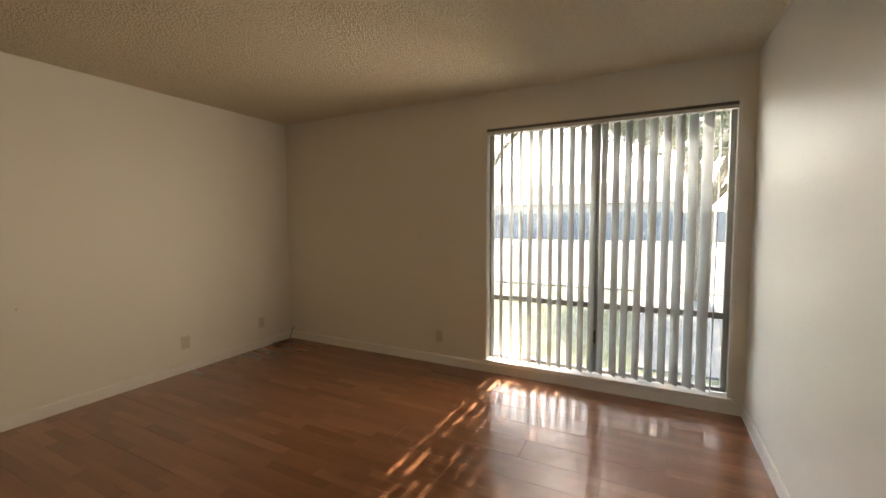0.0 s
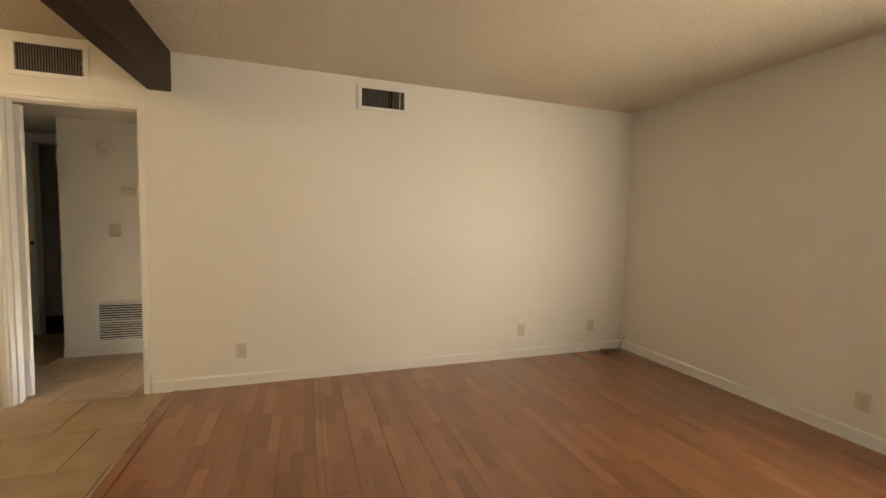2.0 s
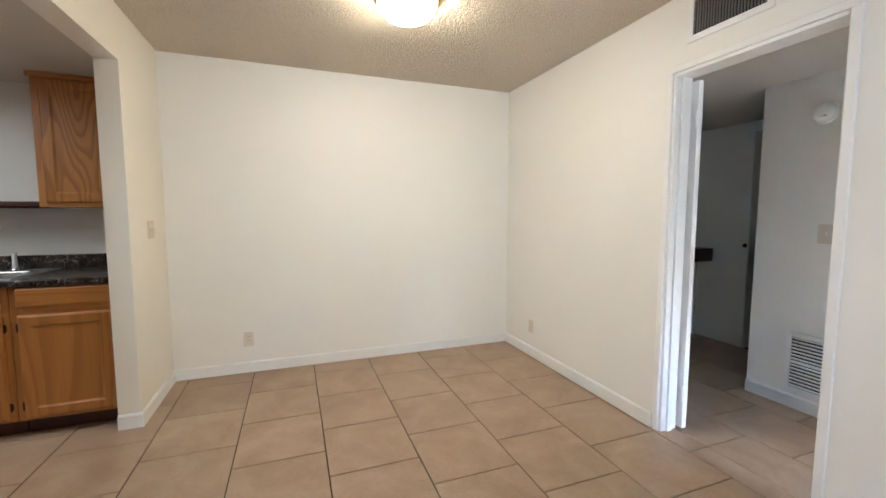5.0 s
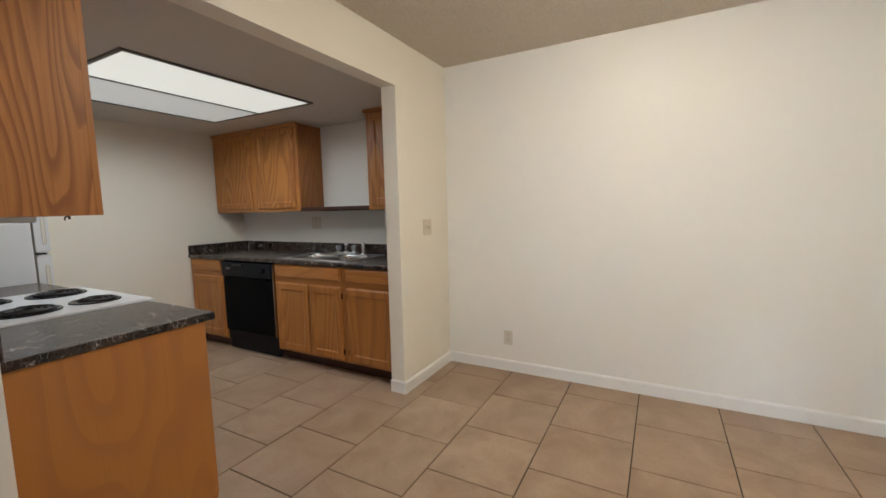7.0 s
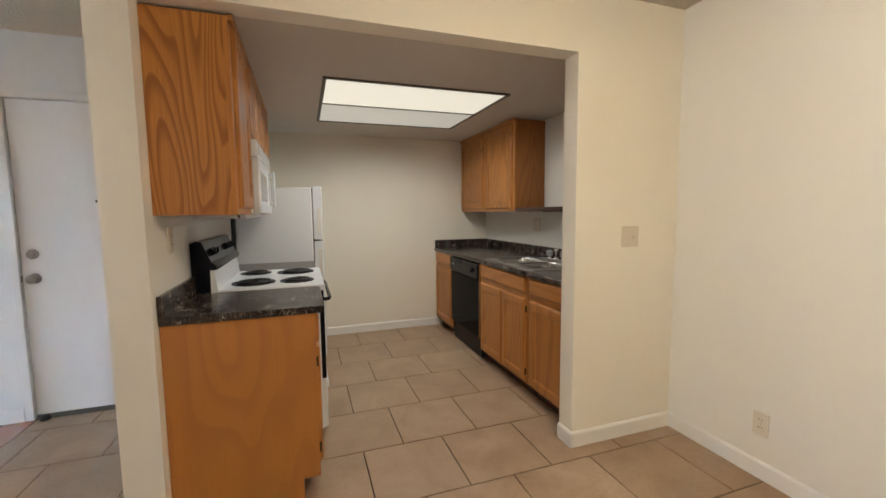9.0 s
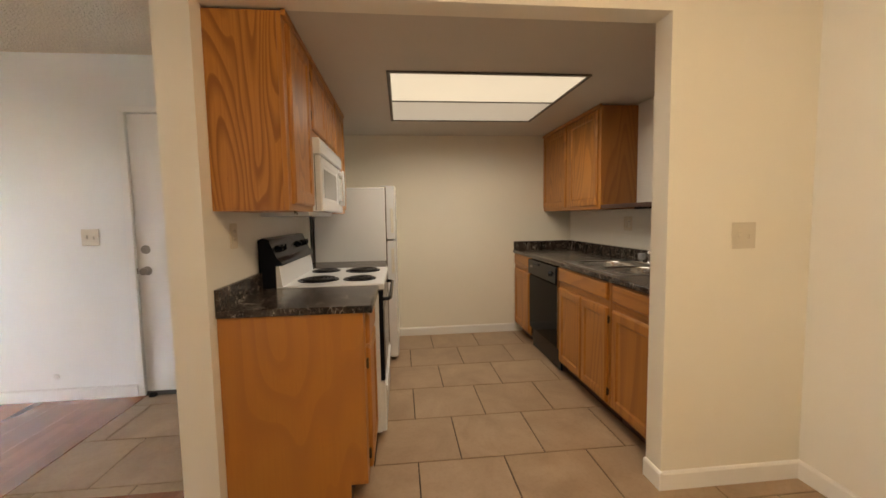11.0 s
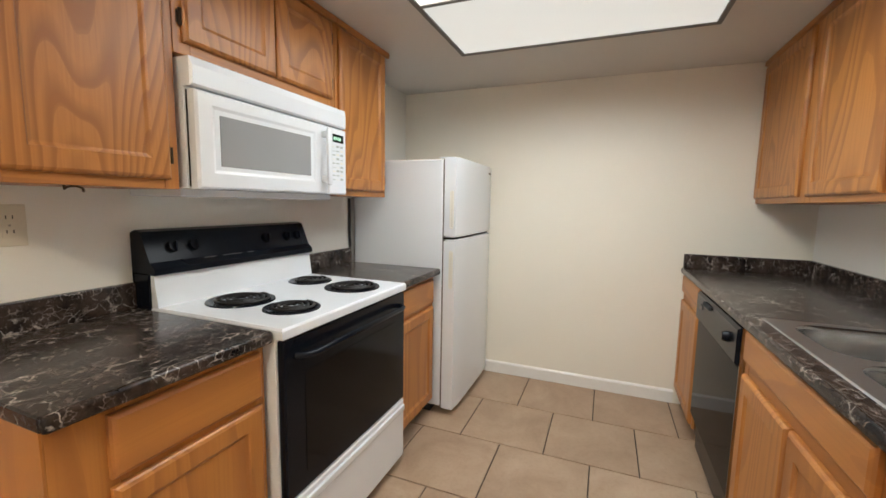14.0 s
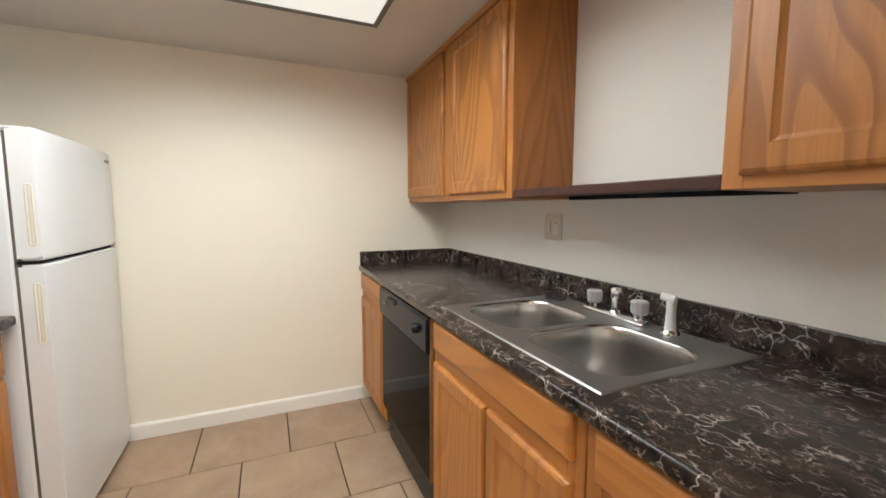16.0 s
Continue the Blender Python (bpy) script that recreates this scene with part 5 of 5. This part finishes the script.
part("hinge_cap", box((rx1 - 0.06, -1.36, rt - 0.002), (rx1 - 0.01, -1.27, rt + 0.012), 0.004), WHITE, fridge)
part("hinge_cover", box((rx0 + 0.03, -1.37, rt - 0.003), (rx0 + 0.075, -1.30, rt + 0.004), 0.002), WHITE, fridge)
part("badge", box((rx1 - 0.10, -1.432, rt - 0.055), (rx1 - 0.055, -1.425, rt - 0.042)), VENT_METAL, fridge, "small grey badge")
solid("power_cord", sweep([(0.955, KN - 0.012, 1.31), (0.957, KN - 0.013, 1.2), (0.954, KN - 0.012, 1.10), (0.957, KN - 0.014, 1.0)], 0.009, 8), RUBBER, "black power cord hanging beside the fridge", "cord", smooth=True)

# ---- small things in the living room ----
cab_pts = []
for i in range(60):
    a = 2 * math.pi * i / 22
    rr = 0.035 + 0.012 * math.sin(i * 0.7)
    cab_pts.append((W + 0.075 + rr * math.cos(a) + 0.001 * i, N - 0.30 + rr * 1.3 * math.sin(a) + 0.0012 * i, 0.006 + 0.010 * (0.5 + 0.5 * math.sin(i * 0.9)) + 0.0003 * i))
tailp = [(W + 0.10, N - 0.23, 0.012), (W + 0.085, N - 0.15, 0.006), (W + 0.05, N - 0.07, 0.010), (W + 0.035, N - 0.035, 0.05), (W + 0.045, N - 0.022, 0.10), (W + 0.07, N - 0.03, 0.125)]
cable = thing("coax_cable", (W + 0.075, N - 0.3, 0), "coiled dark brown coax cable on the floor in the corner", "cable")
part("cord", sweep(cab_pts + tailp, 0.0036, 6), CABLE, cable, smooth=True)
part("plug", tube(tailp[-1], (W + 0.085, N - 0.036, 0.138), 0.006, 10), NICKEL, cable, "small metal plug")

solid("nail_mark", lathe((W + 0.0004, 1.235, 0.78), [(0, 0.0012), (0.005, 0.001), (0.009, 0.0)], 10, "x"), IVORY, "small brown scuff on the painted wall", "scuff")

# ---- vanity seen down the hall ----
van = thing("bathroom_vanity", (-5.45, -3.15, 0), "white vanity cabinet with a brown countertop in the dim hall", "vanity")
part("body", box((-5.79, -3.60, 0.0), (-5.25, -2.86, 0.80), 0.003), TRIM, van, "white cabinet")
part("countertop", box((-5.795, -3.62, 0.80), (-5.22, -2.70, 0.93), 0.006), MAHOGANY, van, "brown countertop edge")
frame2 = thing("door_3", (-5.80, -2.05, 0), "open doorway to an unlit back room", "door", kind="structure")
part("casing", box((-5.799, -2.42, 0), (-5.785, -2.36, 2.09), 0.003), TRIM, frame2, "white casing")
part("casing", box((-5.799, -2.36, 2.03), (-5.785, -1.73, 2.09), 0.003), TRIM, frame2, "white casing")
part("catch", lathe((-5.785, -2.39, 0.98), [(0, 0.02), (0.012, 0.018), (0.02, 0.0)], 14, "x"), HINGE, frame2)

# ---- outdoors ----
def grass_material():
    m, nt, b = mat("lawn", 0.9)
    p = where(nt, (1, 1, 1))
    c = ramp(nt, noise_tex(nt, p, 1.2, 5, 0.65), [(0.3, (0.035, 0.058, 0.018)), (0.7, (0.075, 0.105, 0.036))])
    c = mix(nt, noise_tex(nt, p, 45, 3), c, (0.09, 0.105, 0.045))
    nt.links.new(c, b.inputs["Base Color"])
    bump(nt, b, noise_tex(nt, p, 60, 3), 0.6, 0.03)
    return m


LAWN = grass_material()
PATH_M = painted("concrete", (0.13, 0.13, 0.13), 0.85, 0.4, 60, 0.004)
FENCE_M = painted("blue_grey_wall", (0.10, 0.13, 0.18), 0.7, 0.3, 30, 0.004)
PALE = painted("pale_stucco", (0.36, 0.36, 0.36), 0.8, 0.4, 50, 0.004)
BARK = painted("bark", (0.16, 0.12, 0.085), 0.9, 0.9, 25, 0.02, 0.15)
LEAF = plain("leaf", (0.085, 0.12, 0.035), 0.55, 0, 0.2)
ROOF = plain("roof_shingle", (0.16, 0.13, 0.115), 0.85, 0, 0.15)
structure("ground", boxes(((-400, -400, -0.4), (400, 400, -0.15))), LAWN, "wide lawn outside the window", "ground")
structure("pavement", box((-40, 9.5, -0.149), (40, 30.0, -0.10), 0.01), PATH_M, "pale concrete drive beyond the lawn", "pavement")
structure("path", box((-0.2, 4.6, -0.149), (1.6, 9.5, -0.12), 0.01), PATH_M, "pale concrete path to the drive", "path")

fence = thing("block_wall", (0, 34, -0.15), "blue-grey block wall across the drive", "wall")
for i in range(16):
    part("panel", box((-32 + i * 4 + 0.02, 34.0, -0.15), (-28 + i * 4 - 0.02, 34.2, 1.95), 0.02), FENCE_M, fence)
house = thing("house", (-8, 44, -0.15), "pale stucco house across the street", "house")
part("wall", box((-16, 40, -0.15), (2, 50, 3.0)), PALE, house)
bm = bmesh.new()
v = [bm.verts.new(p) for p in ((-16.6, 39.4, 2.95), (2.6, 39.4, 2.95), (2.6, 50.6, 2.95), (-16.6, 50.6, 2.95), (-16.6, 45, 5.2), (2.6, 45, 5.2))]
for q in ((0, 1, 5, 4), (2, 3, 4, 5), (1, 2, 5), (3, 0, 4), (3, 2, 1, 0)):
    bm.faces.new([v[i] for i in q])
part("roof", bm, ROOF, house, "dark shingle roof")
for x in (-13, -8, -3):
    part("window", box((x, 39.96, 1.0), (x + 1.4, 40.02, 2.1)), BLACK_GLASS, house)


def tree(x, y, height, spread, seed, leaves, label, low=0.0):
    r = random.Random(seed)
    t = thing("tree", (x, y, -0.15), label, "tree", "trees on the lawn")
    tips = []
    trunk = [(x + 0.06 * i * r.uniform(-1, 1), y + 0.06 * i * r.uniform(-1, 1), -0.15 + height * 0.62 * i / 6) for i in range(7)]
    bms = []
    for i, (a, b) in enumerate(zip(trunk, trunk[1:])):
        bms.append(tube(a, b, 0.20 * (1 - i * 0.11), 10, 0.20 * (1 - (i + 1) * 0.11)))
    part("trunk", join(*bms), BARK, t, "rough grey-brown trunk", True)
    for k in range(11):
        base = Vector(trunk[2 + k % 5])
        a = k * 2.4 + r.uniform(-0.4, 0.4)
        end = base + Vector((math.cos(a) * spread * r.uniform(0.5, 1), math.sin(a) * spread * r.uniform(0.5, 1), height * r.uniform(0.15, 0.42)))
        mid = (base + end) / 2 + Vector((0, 0, 0.25))
        part("branch", join(tube(base, mid, 0.07, 8, 0.045), tube(mid, end, 0.045, 8, 0.012)), BARK, t)
        tips += [mid, end, (mid + end) / 2]
    verts, faces = [], []
    for i in range(leaves):
        c = r.choice(tips) + Vector((r.gauss(0, 0.5), r.gauss(0, 0.5), r.gauss(0, 0.36)))
        if c.z < low:
            continue
        n = Vector((r.gauss(0, 1), r.gauss(0, 1), r.gauss(0.6, 1))).normalized()
        s = n.orthogonal().normalized()
        q = n.cross(s)
        ln = r.uniform(0.045, 0.085)
        b0 = len(verts)
        verts += [c - s * ln, c + q * ln * 0.45, c + s * ln, c - q * ln * 0.45]
        faces.append((b0, b0 + 1, b0 + 2, b0 + 3))
    me = bpy.data.meshes.new("crown")
    me.from_pydata([tuple(p - BASE[t.name]) for p in verts], [], faces)
    me.materials.append(LEAF)
    ob = new("crown", me)
    ob.parent = t
    tagged(ob, "loose crown of small green leaves", kind="stuff")


tree(0.75, 8.9, 8.2, 2.45, 5, 42000, "leafy garden tree shading the window", 2.4)
# this tree is added out of view to break up sun on the window
tree(-3.7, 9.0, 8.6, 2.7, 8, 16000, "tall garden tree added out of view, its high thin crown dappling the sun", 3.3)
tree(6.5, 19.0, 7.5, 3.0, 11, 6000, "large leafy tree beside the drive")

# ---- floor pieces, last ----
TX, TS, G2 = -1.919, 0.4575, 0.0032


def add_piece(name, mesh_cache, w, d, cx, cy, top, thick, cham, material, parent):
    key = (name, round(w, 3), round(d, 3))
    if key not in mesh_cache:
        bm = stack([(-w / 2, w / 2, -d / 2, d / 2, -thick), (-w / 2, w / 2, -d / 2, d / 2, -cham), (-w / 2 + cham, w / 2 - cham, -d / 2 + cham, d / 2 - cham, 0)], "z")
        me = bpy.data.meshes.new(name)
        bm.to_mesh(me)
        bm.free()
        me.materials.append(material)
        mesh_cache[key] = me
    ob = new(name, mesh_cache[key])
    ob.parent = parent
    ob.location = Vector((cx, cy, top)) - BASE[parent.name]
    return ob


cache = {}
tr = random.Random(2)


def lay_tiles(x0, y0, x1, y1):
    """Square tiles in rows across x, every second row shifted by half a tile."""
    k = math.floor((x0 - TX) / TS)
    while TX + k * TS < x1:
        a, b = max(x0, TX + k * TS), min(x1, TX + (k + 1) * TS)
        off = -2.217 if k % 2 == 1 else -1.987
        j = math.floor((y0 - off) / TS)
        while off + j * TS < y1:
            c, d = max(y0, off + j * TS), min(y1, off + (j + 1) * TS)
            if b - a > 0.02 and d - c > 0.02:
                add_piece("tile", cache, b - a - 2 * G2, d - c - 2 * G2, (a + b) / 2, (c + d) / 2, tr.uniform(-0.0006, 0.0), 0.009, 0.002, TILE, tile_floor)
            j += 1
        k += 1


lay_tiles(W - T, S, KE, SEAM)
lay_tiles(EN[0], EN[1], EN[2], EN[3])
lay_tiles(-5.80, -3.65, W - T, 0.4)

PW, PL = 0.1956, 1.2
row = math.floor(SEAM / PW)
while row * PW < N:
    for lo_lim, hi_lim, xr in ((SEAM + 0.055, EN[3], EN[0]), (EN[3], N, E)):
        c, d = max(row * PW, lo_lim), min((row + 1) * PW, hi_lim)
        if d - c < 0.01:
            continue
        x = W - PL * ((row * 0.37) % 1.0)
        while x < xr:
            a, b = max(x, W + 0.003), min(x + PL, xr)
            if b - a > 0.03:
                add_piece("plank", cache, b - a - 0.0008, d - c - 0.0008, (a + b) / 2, (c + d) / 2, 0.0, 0.007, 0.0007, PLANK, floor)
            x += PL
    row += 1
structure("transition_strip", box((W + 0.003, SEAM, -0.005), (KX, SEAM + 0.053, 0.004), 0.002), PLANK, "reddish laminate strip between planks and tiles", "floor trim")
